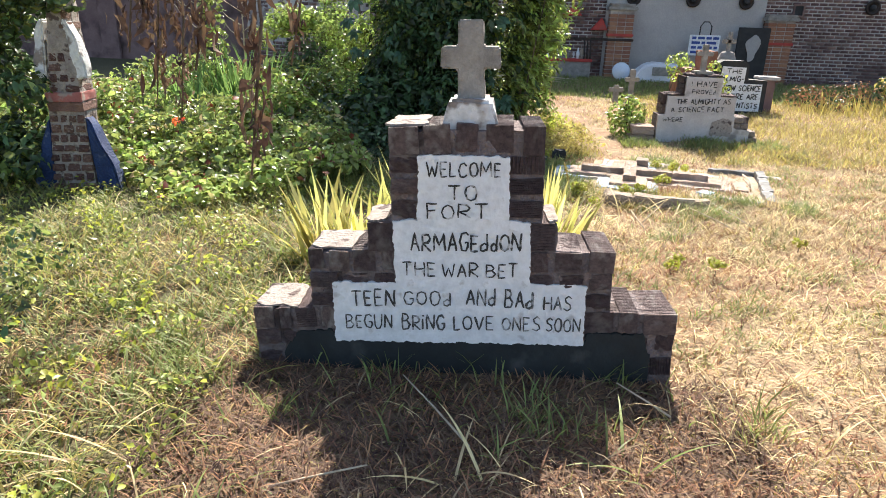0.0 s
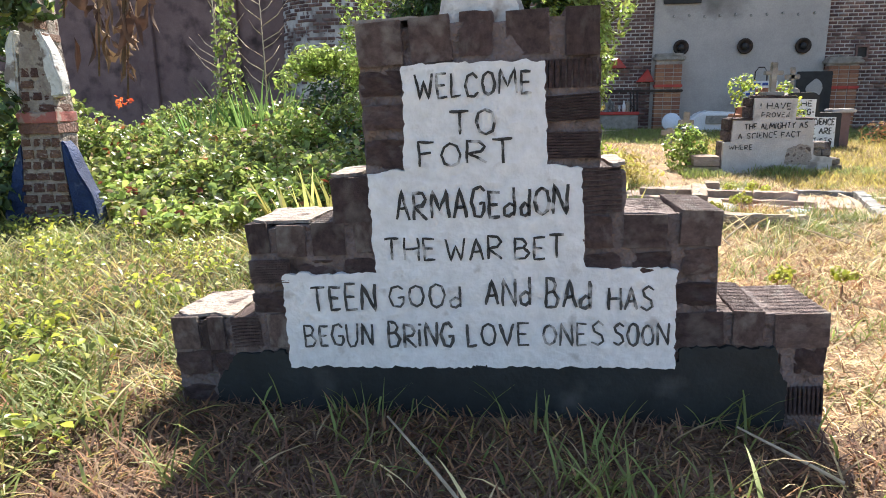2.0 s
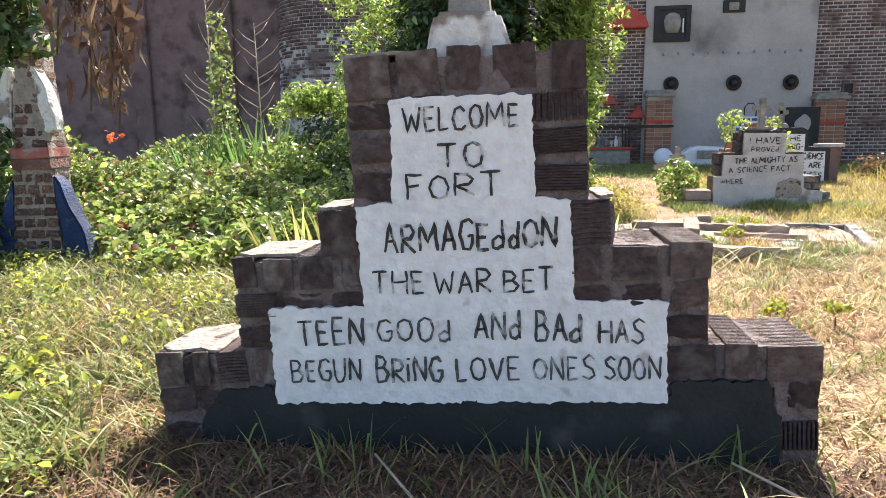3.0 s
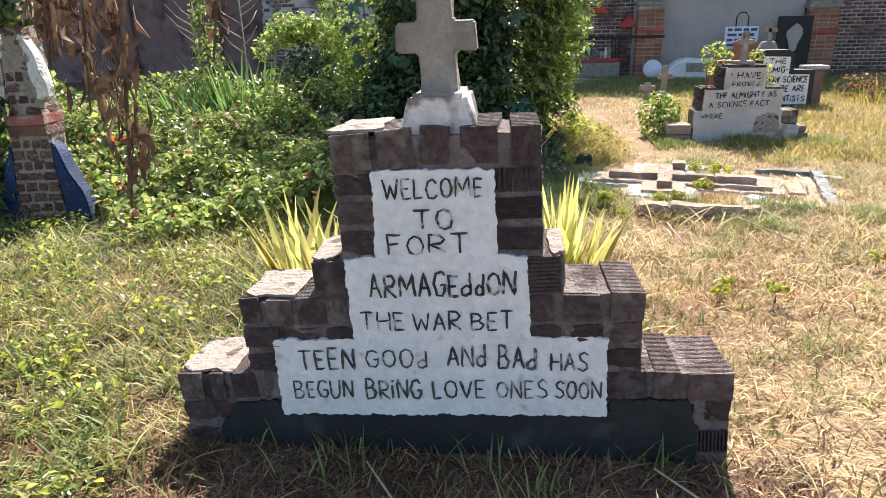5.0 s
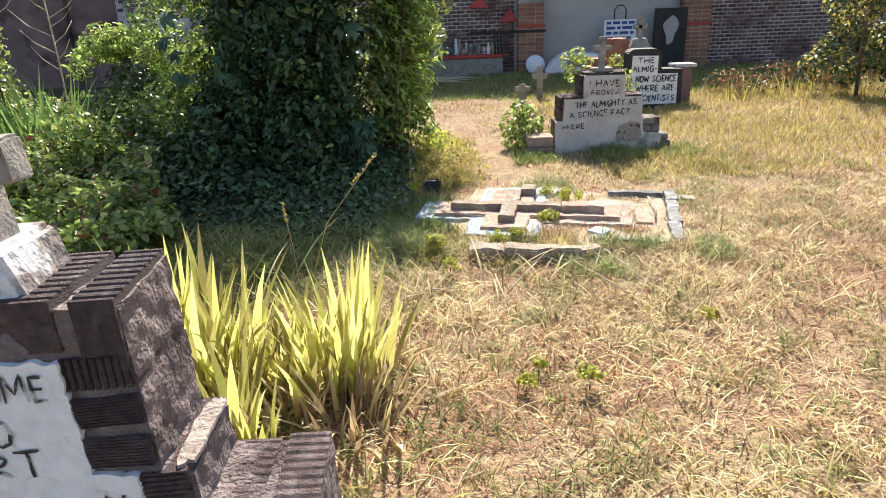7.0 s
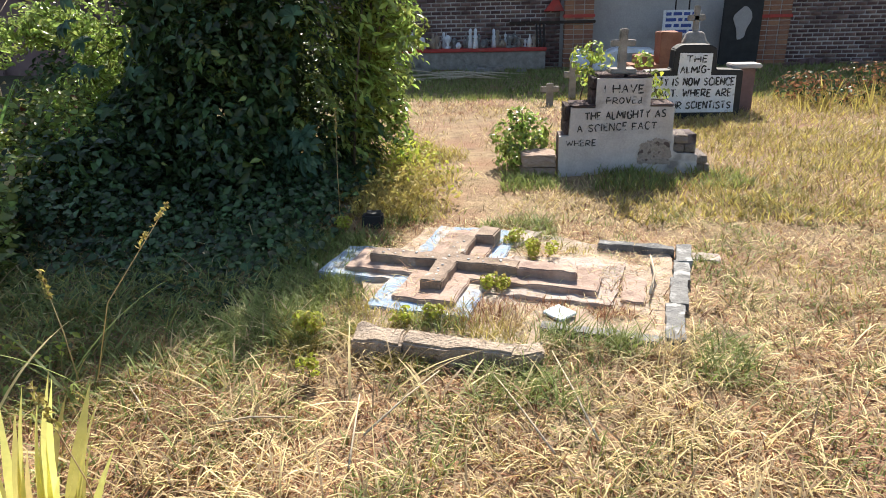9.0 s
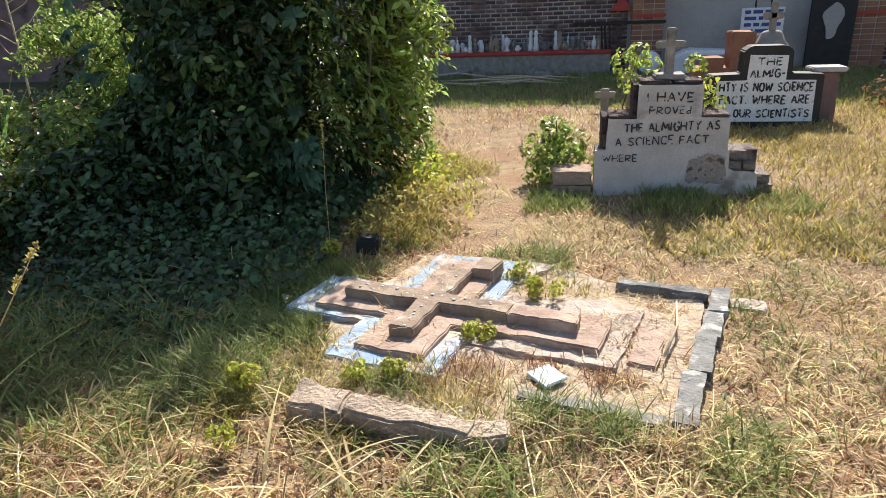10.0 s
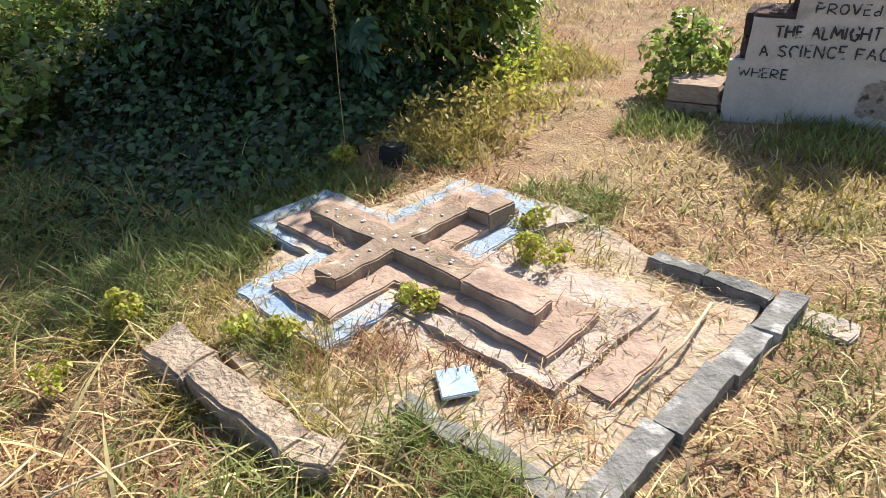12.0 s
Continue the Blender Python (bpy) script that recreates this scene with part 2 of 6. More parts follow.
def box(x0, x1, y0, y1, z0, z1, bevel=0.0, rough=0.0, cuts=0, seed=0):
    """A box with bevelled edges, its faces roughened."""
    bm = bmesh.new()
    bmesh.ops.create_cube(bm, size=1)
    for v in bm.verts:
        v.co = Vector((x0 + (v.co.x + 0.5) * (x1 - x0), y0 + (v.co.y + 0.5) * (y1 - y0), z0 + (v.co.z + 0.5) * (z1 - z0)))
    if cuts:
        bmesh.ops.subdivide_edges(bm, edges=bm.edges[:], cuts=cuts, use_grid_fill=True)
    elif bevel:
        bmesh.ops.bevel(bm, geom=bm.edges[:], offset=bevel, segments=2, affect="EDGES")
    if rough:
        for v in bm.verts:
            p = v.co * 9 + Vector((seed * 3.7, seed, 0))
            v.co += Vector((noise.noise(p), noise.noise(p + Vector((7, 0, 0))), noise.noise(p + Vector((0, 9, 0))))) * rough
    return bm


def join(*bms):
    out = bmesh.new()
    for b in bms:
        me = bpy.data.meshes.new("piece")
        b.to_mesh(me)
        b.free()
        out.from_mesh(me)
        bpy.data.meshes.remove(me)
    return out


def outline(points, depth, axis="z", bevel=0.0):
    """A flat outline given depth: along z from 0 up, or standing in xz with its depth along y."""
    bm = bmesh.new()
    lift = (lambda a, b: (a, b, 0)) if axis == "z" else (lambda a, b: (a, 0, b))
    f = bm.faces.new([bm.verts.new(lift(a, b)) for a, b in points])
    ext = bmesh.ops.extrude_face_region(bm, geom=[f])
    move = Vector((0, 0, depth)) if axis == "z" else Vector((0, depth, 0))
    bmesh.ops.translate(bm, vec=move, verts=[v for v in ext["geom"] if isinstance(v, bmesh.types.BMVert)])
    bmesh.ops.recalc_face_normals(bm, faces=bm.faces[:])
    if bevel:
        bmesh.ops.bevel(bm, geom=bm.edges[:], offset=bevel, segments=2, affect="EDGES")
    return bm


def roughen(bm, amount, size=9.0, seed=0.0, cell=0.0):
    if cell:
        bmesh.ops.triangulate(bm, faces=bm.faces[:])
        for _ in range(6):
            long = [e for e in bm.edges if e.calc_length() > cell]
            if not long:
                break
            bmesh.ops.subdivide_edges(bm, edges=long, cuts=1)
            bmesh.ops.triangulate(bm, faces=[f for f in bm.faces if len(f.verts) > 3])
    for v in bm.verts:
        p = v.co * size + Vector((seed, seed * 2, -seed))
        v.co += noise.noise_vector(p) * amount
    return bm


def lathe(profile, n=12, squash=1.0):
    """Rings of (radius, z) turned round z."""
    bm = bmesh.new()
    rings = [[bm.verts.new((r * math.cos(2 * math.pi * i / n), squash * r * math.sin(2 * math.pi * i / n), z)) for i in range(n)] for r, z in profile]
    for a, b in zip(rings, rings[1:]):
        for i in range(n):
            bm.faces.new((a[i], a[(i + 1) % n], b[(i + 1) % n], b[i]))
    bm.faces.new(rings[0][::-1])
    bm.faces.new(rings[-1])
    for f in bm.faces:
        f.smooth = True
    return bm


def tube(points, r0, r1, n=6):
    """A tapered limb along points."""
    bm = bmesh.new()
    pts = [Vector(p) for p in points]
    rings = []
    for i, p in enumerate(pts):
        d = (pts[min(i + 1, len(pts) - 1)] - pts[max(i - 1, 0)]).normalized()
        side = d.orthogonal().normalized()
        up = d.cross(side)
        r = r0 + (r1 - r0) * i / (len(pts) - 1)
        rings.append([bm.verts.new(p + (side * math.cos(2 * math.pi * j / n) + up * math.sin(2 * math.pi * j / n)) * r) for j in range(n)])
    for a, b in zip(rings, rings[1:]):
        for j in range(n):
            bm.faces.new((a[j], a[(j + 1) % n], b[(j + 1) % n], b[j])).smooth = True
    bm.faces.new(rings[0][::-1])
    bm.faces.new(rings[-1])
    return bm


def tri_mesh(name, verts, tris):
    me = bpy.data.meshes.new(name)
    me.vertices.add(len(verts))
    me.vertices.foreach_set("co", np.asarray(verts, np.float32).ravel())
    me.loops.add(len(tris) * 3)
    me.loops.foreach_set("vertex_index", np.asarray(tris, np.int32).ravel())
    me.polygons.add(len(tris))
    me.polygons.foreach_set("loop_start", np.arange(0, len(tris) * 3, 3, dtype=np.int32))
    me.update(calc_edges=True)
    me.validate()
    return me


def ground_z(x, y):
    return 0.012 * np.sin(x * 2.1 + y * 1.3) + 0.01 * np.sin(x * 4.7 - y * 3.1) + 0.006 * np.sin(y * 7.3 + x * 5.9)


def blades(name, xy, height, width, lean, curl=0.5, base=None, steps=3, face=None):
    """Grass or sword leaves: each a tapered strip that leans and curls. All arguments hold one value a blade."""
    n = len(xy)
    ang = rng.uniform(0, 2 * math.pi, n) if face is None else face
    dx, dy = np.cos(ang), np.sin(ang)
    z0 = ground_z(xy[:, 0], xy[:, 1]) if base is None else base
    rows = []
    px, py, pz, a = xy[:, 0].copy(), xy[:, 1].copy(), z0 - 0.004, lean.copy()
    twist = rng.uniform(-0.6, 0.6, n)
    wx, wy = -np.sin(ang + twist), np.cos(ang + twist)
    for s in range(steps + 1):
        f = s / steps
        w = width * (1 - f ** 1.6) * 0.5 * (0.75 + 0.5 * np.sin(min(f * 2.4, 1.57)))
        if s < steps:
            rows.append(np.stack([px - wx * w, py - wy * w, pz], 1))
            rows.append(np.stack([px + wx * w, py + wy * w, pz], 1))
        else:
            rows.append(np.stack([px, py, pz], 1))
        step = height / steps
        px, py, pz = px + dx * np.sin(a) * step, py + dy * np.sin(a) * step, np.maximum(pz + np.cos(a) * step, z0 + 0.002)
        a = a + curl / steps * 1.0
    k = 2 * steps + 1
    verts = np.stack(rows, 1).reshape(-1, 3)
    tri = []
    for s in range(steps - 1):
        a0 = 2 * s
        tri += [(a0, a0 + 1, a0 + 3), (a0, a0 + 3, a0 + 2)]
    tri.append((2 * steps - 2, 2 * steps - 1, 2 * steps))
    tris = (np.arange(n)[:, None, None] * k + np.array(tri)[None]).reshape(-1, 3)
    return tri_mesh(name, verts, tris)


def leaves(name, centre, normal, size, slim=0.55, droop=0.15, spin=None):
    """Folded leaves: six points each, pointed, bent along the rib."""
    n = len(centre)
    normal = normal / np.linalg.norm(normal, axis=1, keepdims=True)
    spin = rng.normal(size=(n, 3)) if spin is None else spin
    along = np.cross(normal, spin)
    along /= np.linalg.norm(along, axis=1, keepdims=True)
    side = np.cross(normal, along)
    s = size[:, None]
    w = slim * s * 0.5
    p0 = centre - along * s * 0.5
    p1 = centre - along * s * 0.12 + side * w + normal * s * 0.1
    p2 = centre - along * s * 0.12 - side * w + normal * s * 0.1
    p3 = centre + along * s * 0.2 + side * w * 0.7 + normal * s * 0.05
    p4 = centre + along * s * 0.2 - side * w * 0.7 + normal * s * 0.05
    p5 = centre + along * s * 0.5 - normal * s * droop
    pm = centre
    verts = np.stack([p0, p1, p2, p3, p4, p5, pm], 1).reshape(-1, 3)
    tri = np.array([(0, 6, 1), (0, 2, 6), (6, 3, 1), (6, 2, 4), (6, 5, 3), (6, 4, 5)])
    tris = (np.arange(n)[:, None, None] * 7 + tri[None]).reshape(-1, 3)
    return tri_mesh(name, verts, tris)


# brush strokes of the hand-painted capitals, in a unit square
STROKES = {
    "A": "0,0 .5,1 1,0|.2,.38 .82,.4", "B": "0,0 .02,1 .6,.96 .82,.76 .6,.55 0,.5|.6,.55 1,.3 .7,.04 0,0", "C": "1,.8 .7,1 .25,.92 0,.5 .25,.06 .7,0 1,.18",
    "E": "1,.98 0,1 .02,0 1,.03|.02,.52 .8,.52", "F": "1,.98 0,1 .02,0|.02,.52 .8,.54", "G": "1,.82 .7,1 .25,.92 0,.5 .25,.05 .75,0 1,.2 1,.45 .6,.44", "H": "0,0 .02,1|1,0 .98,1|0,.5 1,.52",
    "I": "0,0 .1,1", "i": "0,0 .1,.72|.06,.9 .1,1", "J": "0,.2 .3,0 .7,.1 .8,1", "L": "0,1 .04,0 1,.04", "M": "0,0 .1,1 .5,.3 .9,1 1,0", "N": "0,0 .05,1 .95,0 1,1",
    "O": ".5,1 .15,.85 0,.5 .15,.12 .5,0 .85,.12 1,.5 .85,.88 .45,1", "P": "0,0 .03,1 .7,.95 1,.72 .7,.48 .03,.44", "R": "0,0 .03,1 .7,.96 .95,.74 .7,.52 .05,.47 1,0", "S": "1,.85 .6,1 .1,.82 .25,.58 .8,.42 .95,.16 .5,0 0,.14",
    "T": "0,.97 1,1|.5,.98 .48,0", "U": "0,1 .03,.25 .3,0 .7,.02 .97,.28 1,1", "V": "0,1 .48,0 1,1", "W": "0,1 .25,0 .5,.7 .75,0 1,1", "Y": "0,1 .48,.5 1,1|.48,.5 .45,0",
    "d": ".9,.36 .5,.48 .05,.3 .1,.05 .5,0 .9,.14|.92,1 .9,0", "-": "0,.5 1,.5", ".": "0,0 .6,.1",
}
WIDE = {"M": 0.85, "W": 0.9, "I": 0.1, "i": 0.1, "-": 0.35, ".": 0.12, " ": 0.3, "E": 0.48, "F": 0.5, "L": 0.45, "J": 0.4, "d": 0.5}


def brush_letter(ch, left, foot, wide, tall, thick, y, seed):
    """One letter as flat brush strokes of uneven width, on a face that looks to -y."""
    bm = bmesh.new()
    for stroke in STROKES[ch].split("|"):
        pts = [tuple(float(c) for c in p.split(",")) for p in stroke.split()]
        pts = [Vector((left + a * wide, foot + b * tall)) for a, b in pts]
        fine = []
        for p, q in zip(pts, pts[1:]):
            n = max(2, int((q - p).length / (tall * 0.16)))
            fine += [p.lerp(q, k / n) for k in range(n)]
        fine.append(pts[-1])
        rows = []
        for k, p in enumerate(fine):
            d = (fine[min(k + 1, len(fine) - 1)] - fine[max(k - 1, 0)]).normalized()
            w = thick * 0.5 * (1 + 0.45 * noise.noise(Vector((p.x * 90, p.y * 90, seed)))) * (0.75 if k in (0, len(fine) - 1) else 1)
            off = noise.noise_vector(Vector((p.x * 30, p.y * 30, seed + 9))) * tall * 0.05
            rows.append([bm.verts.new((p.x + off.x - d.y * e * w, y, p.y + off.y + d.x * e * w)) for e in (1, -1)])
        for a, b in zip(rows, rows[1:]):
            bm.faces.new((a[0], a[1], b[1], b[0]))
    return bm


def lettering(text, x0, x1, z0, height, mat, parent, y=-0.002, slope=0.0, thick=0.15):
    """Brushed capitals between x0 and x1; each letter a little off."""
    wide = [WIDE.get(c, 0.62) for c in text]
    gap = 0.22
    sx = (x1 - x0) / (sum(wide) + gap * (len(text) - 1))
    x = x0
    for c, w in zip(text, wide):
        if c != " ":
            tall = height * random.uniform(0.92, 1.08)
            part("letter", brush_letter(c, x, z0 + slope * (x - x0) + random.uniform(-0.04, 0.04) * height, w * sx, tall, height * thick * random.uniform(0.85, 1.15), y, random.uniform(0, 50)), mat, parent)
        x += (w + gap) * sx


# ---- ground ----
def build_ground():
    xs = np.concatenate([[-900, -200, -60, -25], np.linspace(-9, 13, 150), [25, 60, 200, 900]])
    ys = np.concatenate([[-900, -200, -60, -15], np.linspace(-4, 20, 160), [40, 100, 300, 900]])
    gx, gy = np.meshgrid(xs, ys)
    near = (np.abs(gx - 2) < 12) & (np.abs(gy - 8) < 13)
    gz = np.where(near, ground_z(gx, gy), 0)
    nx, ny = len(xs), len(ys)
    verts = np.stack([gx, gy, gz], 2).reshape(-1, 3)
    i = (np.arange(ny - 1)[:, None] * nx + np.arange(nx - 1)[None]).ravel()
    tris = np.concatenate([np.stack([i, i + 1, i + nx + 1], 1), np.stack([i, i + nx + 1, i + nx], 1)])
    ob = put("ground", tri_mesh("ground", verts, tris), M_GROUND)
    for p in ob.data.polygons:
        p.use_smooth = True
    tagged(ob, "dry straw-coloured lawn with bare reddish soil", "ground", kind="structure")


build_ground()


# ---- the building behind ----
def brick_field(name, x0, x1, z0, z1, y, mat, parent, length=0.21, course=0.084, joint=0.024, depth=0.02, skip=None):
    """Courses of bricks on a wall that looks to -y, each proud of its joints."""
    verts, tris, rows = [], [], int((z1 - z0) / course)
    k = 0
    for r in range(rows):
        za, zb = z0 + r * course, z0 + (r + 1) * course - joint
        x = x0 - (r % 2) * length / 2
        while x < x1:
            a, b = max(x, x0), min(x + length - joint, x1)
            x += length
            if b - a < 0.03 or (skip and skip((a + b) / 2, (za + zb) / 2)):
                continue
            d = depth * random.uniform(0.5, 1.25)
            e = 0.004
            q = [(a, y, za), (b, y, za), (b, y, zb), (a, y, zb), (a + e, y - d, za + e), (b - e, y - d, za + e), (b - e, y - d, zb - e), (a + e, y - d, zb - e)]
            verts += q
            for f in ((4, 5, 6), (4, 6, 7), (0, 1, 5), (0, 5, 4), (1, 2, 6), (1, 6, 5), (2, 3, 7), (2, 7, 6), (3, 0, 4), (3, 4, 7)):
                tris.append((f[0] + k, f[1] + k, f[2] + k))
            k += 8
    ob = put(name, tri_mesh(name, verts, tris), mat, parent)
    ob["kind"] = "stuff"
    return ob


def build_facade():
    H, Y = 4.5, 18.0
    left = put("wall_plaster", bpy.data.meshes.new("wall_plaster"), M_MAROON)
    bm = join(box(-22, -5.2, Y, Y + 0.35, -0.1, H, 0.02), box(-9.6, -9.1, Y - 0.12, Y - 0.003, -0.1, H, 0.02), box(-7.2, -6.75, Y - 0.12, Y - 0.003, -0.1, H, 0.02))
    bm.to_mesh(left.data)
    tagged(left, "dark maroon plastered wall with shallow buttresses", "wall", kind="structure")
    mid = put("wall_brick", bpy.data.meshes.new("wall_brick"), M_LIME)
    join(box(-5.2, 3.56, Y, Y + 0.35, -0.1, H)).to_mesh(mid.data)
    tagged(mid, "old brick wall with pale lime mortar", "wall", kind="structure")
    brick_field("bricks", -2.4, 3.56, 0.0, 4.48, Y, M_WALLBRICK, mid)
    grey = part("wall_grey", box(3.56, 7.44, Y - 0.06, Y + 0.35, -0.1, H, 0.015), M_GREYWALL)
    tagged(grey, "grey cement-rendered wall bay", "wall", kind="structure")
    right = put("wall_right", bpy.data.meshes.new("wall_right"), M_LIME)
    box(7.44, 24, Y, Y + 0.35, -0.1, H).to_mesh(right.data)
    tagged(right, "dark brick wall with white lime joints", "wall", kind="structure")
    brick_field("bricks", 7.45, 15.5, 0.0, 4.48, Y, M_WALLBRICK, right, skip=lambda x, z: abs(x - 8.23) < 0.12 and abs(z - 1.72) < 0.14)
    roof = part("roof", box(-22, 24, Y + 0.35, Y + 6, H - 0.3, H - 0.1), M_GREYWALL)
    tagged(roof, "flat grey roof slab behind the wall", "roof", kind="structure")
    back = part("wall_back", box(-22, 24, Y + 6, Y + 6.3, -0.1, H), M_GREYWALL)
    tagged(back, "plain grey back wall", "wall", kind="structure")

    tower = thing("brick_tower", -4.0, 18.15, 0, label="round brick tower bulging from the old wall", category="tower")
    part("core", lathe([(1.62, -0.1), (1.6, 1.0), (1.52, 2.4), (1.5, 5.2)], 48), M_LIME, tower)
    verts, tris, k = [], [], 0
    for r in range(62):
        n = 52
        for i in range(n):
            z0, z1 = r * 0.083, r * 0.083 + 0.068
            rad = 1.62 - 0.05 * min(r * 0.083, 2.4)
            a0 = 2 * math.pi * (i + 0.5 * (r % 2)) / n
            a1 = a0 + 2 * math.pi / n - 0.012
            if math.sin((a0 + a1) / 2) > 0.35:
                continue
            d = random.uniform(0.012, 0.03)
            q = [(math.cos(a) * s, math.sin(a) * s, z) for s in (rad - 0.005, rad + d) for a, z in ((a0, z0), (a1, z0), (a1, z1), (a0, z1))]
            verts += q
            for f in ((4, 5, 6), (4, 6, 7), (0, 1, 5), (0, 5, 4), (1, 2, 6), (1, 6, 5), (2, 3, 7), (2, 7, 6), (3, 0, 4), (3, 4, 7)):
                tris.append((f[0] + k, f[1] + k, f[2] + k))
            k += 8
    put("bricks", tri_mesh("bricks", verts, tris), M_WALLBRICK, tower)["kind"] = "stuff"

    brick = bpy.data.meshes.new("pier_brick")
    box(-0.5, 0.5, -0.5, 0.5, -0.5, 0.5, 0.04).to_mesh(brick)
    brick.materials.append(M_ORANGE)
    for x0, x1, top, cap in ((3.62, 4.22, 1.6, True), (7.44, 8.1, 1.46, True)):
        pier = thing("brick_pier", (x0 + x1) / 2, 17.83, 0, label="orange-brown brick pier with a stone cap against the wall", category="pier", group="wall piers")
        w = x1 - x0
        part("core", box(-w / 2 + 0.01, w / 2 - 0.01, -0.15, 0.08, -0.05, top), M_LIME, pier)
        rows = int(top / 0.095)
        for r in range(rows):
            n = 3
            for i in range(n):
                ob = put("brick", brick, None, pier)
                a = -w / 2 + w * i / n
                ob.scale = (w / n - 0.015, 0.26, 0.08)
                ob.location = (a + w / n / 2, -0.04 + random.uniform(-0.008, 0.008), r * 0.095 + 0.045)
        part("cap", join(box(-w / 2 - 0.06, w / 2 + 0.06, -0.24, 0.1, top, top + 0.09, 0.02), box(-w / 2 - 0.02, w / 2 + 0.02, -0.2, 0.1, top + 0.09, top + 0.16, 0.02)), M_CONCRETE, pier, "grey stone cap")
        part("band", box(-w / 2 - 0.02, w / 2 + 0.02, -0.19, 0.05, top * 0.62, top * 0.62 + 0.06, 0.01), M_RED, pier, "red painted band")

    hood = thing("red_hood", 2.85, 17.98, 3.2, label="faded red half-round hood over a recess", category="hood")
    pts = [(0.75 * math.cos(a), 0.5 * math.sin(a)) for a in np.linspace(0, math.pi, 15)]
    part("hood", outline(pts, -0.3, "y", 0.02), M_RED, hood)
    for x, z, w, h in ((3.42, 1.12, 0.42, 0.3), (2.72, 1.45, 0.5, 0.24)):
        t = part("red_gable", outline([(-w / 2, 0), (w / 2, 0), (w * 0.1, h)], -0.14, "y", 0.01), M_RED)
        t.location = (x, 17.975, z)
        tagged(t, "small red painted gable fixed to the brick wall", "gable", "red gables")
    bar = part("iron_bar", box(2.5, 4.25, 17.6, 17.66, 0.88, 0.94, 0.01), M_IRON)
    tagged(bar, "long black iron bar across the pier", "bar")
    for x in (3.05, 3.12, 3.2):
        b = part("rail_post", tube([(x, 17.6, 0), (x + 0.03, 17.6, 0.5), (x, 17.6, 0.9)], 0.025, 0.018), M_IRON)
        tagged(b, "thin dark iron post under the bar", "post", "rail posts")

    # medallions, studs and openings of the grey bay
    for x, z in ((4.2, 1.9), (5.64, 1.9), (6.92, 1.885), (9.95, 1.84)):
        y = 17.93 if x < 7.4 else 17.96
        med = thing("wall_medallion", x, y, z, label="round black cast medallion on the wall", category="medallion", group="wall medallions")
        ring = lathe([(0.17, 0), (0.18, 0.04), (0.14, 0.06), (0.12, 0.03)], 20)
        bmesh.ops.rotate(ring, matrix=Matrix.Rotation(radians(90), 3, "X"), verts=ring.verts)
        part("rim", ring, M_IRON, med)
        boss = lathe([(0.075, 0.02), (0.07, 0.07), (0.03, 0.1)], 12)
        bmesh.ops.rotate(boss, matrix=Matrix.Rotation(radians(90), 3, "X"), verts=boss.verts)
        part("boss", boss, M_BLACK, med)
    for i in range(10):
        st = part("wall_stud", box(-0.03, 0.03, -0.04, 0.0, -0.03, 0.03, 0.012), M_GREYSTONE)
        st.location = (4.0 + i * 0.345, 17.938, 2.6 + 0.02 * math.sin(i * 2.1))
        tagged(st, "small dark iron stud in grey render", "stud", "wall studs")
    pic = thing("framed_relief", 4.17, 17.93, 3.28, label="black framed plaque with a pale rounded shape", category="plaque")
    part("frame", join(box(-0.42, 0.42, -0.06, 0, 0.32, 0.42, 0.01), box(-0.42, 0.42, -0.06, 0, -0.4, -0.3, 0.01), box(-0.42, -0.3, -0.06, 0, -0.3, 0.32, 0.01), box(0.3, 0.42, -0.06, 0, -0.3, 0.32, 0.01)), M_BLACK, pic)
    part("panel", box(-0.3, 0.3, -0.025, 0, -0.3, 0.32), M_BLACK, pic)
    o = lathe([(0.14, -0.2), (0.19, -0.05), (0.2, 0.08), (0.16, 0.2), (0.06, 0.26)], 16, 0.25)
    bmesh.ops.translate(o, vec=(0, -0.03, 0), verts=o.verts)
    part("relief", o, M_CONCRETE, pic)
    part("candle", box(0.23, 0.26, -0.05, -0.026, -0.2, 0.12, 0.005), M_WHITE, pic)
    win = thing("wall_vent", 8.23, 17.99, 1.72, label="small square dark opening in the brick wall", category="vent")
    part("frame", join(box(-0.14, 0.14, -0.05, 0, 0.11, 0.15), box(-0.14, 0.14, -0.05, 0, -0.15, -0.11), box(-0.14, -0.1, -0.05, 0, -0.11, 0.11), box(0.1, 0.14, -0.05, 0, -0.11, 0.11)), M_WALLBRICK, win)
    # black plate painted in for the shade inside the opening
    part("hole", box(-0.1, 0.1, -0.01, 0.0, -0.11, 0.11), M_BLACK, win)
    w2 = thing("wall_plaque", 5.55, 17.93, 3.62, label="small dark plaque high on the grey wall", category="plaque")
    part("plate", box(-0.25, 0.25, -0.04, 0, -0.12, 0.16, 0.01), M_BLACK, w2)
    part("figure", box(-0.12, 0.1, -0.06, -0.04, -0.07, 0.1, 0.015), M_CONCRETE, w2)


build_facade()


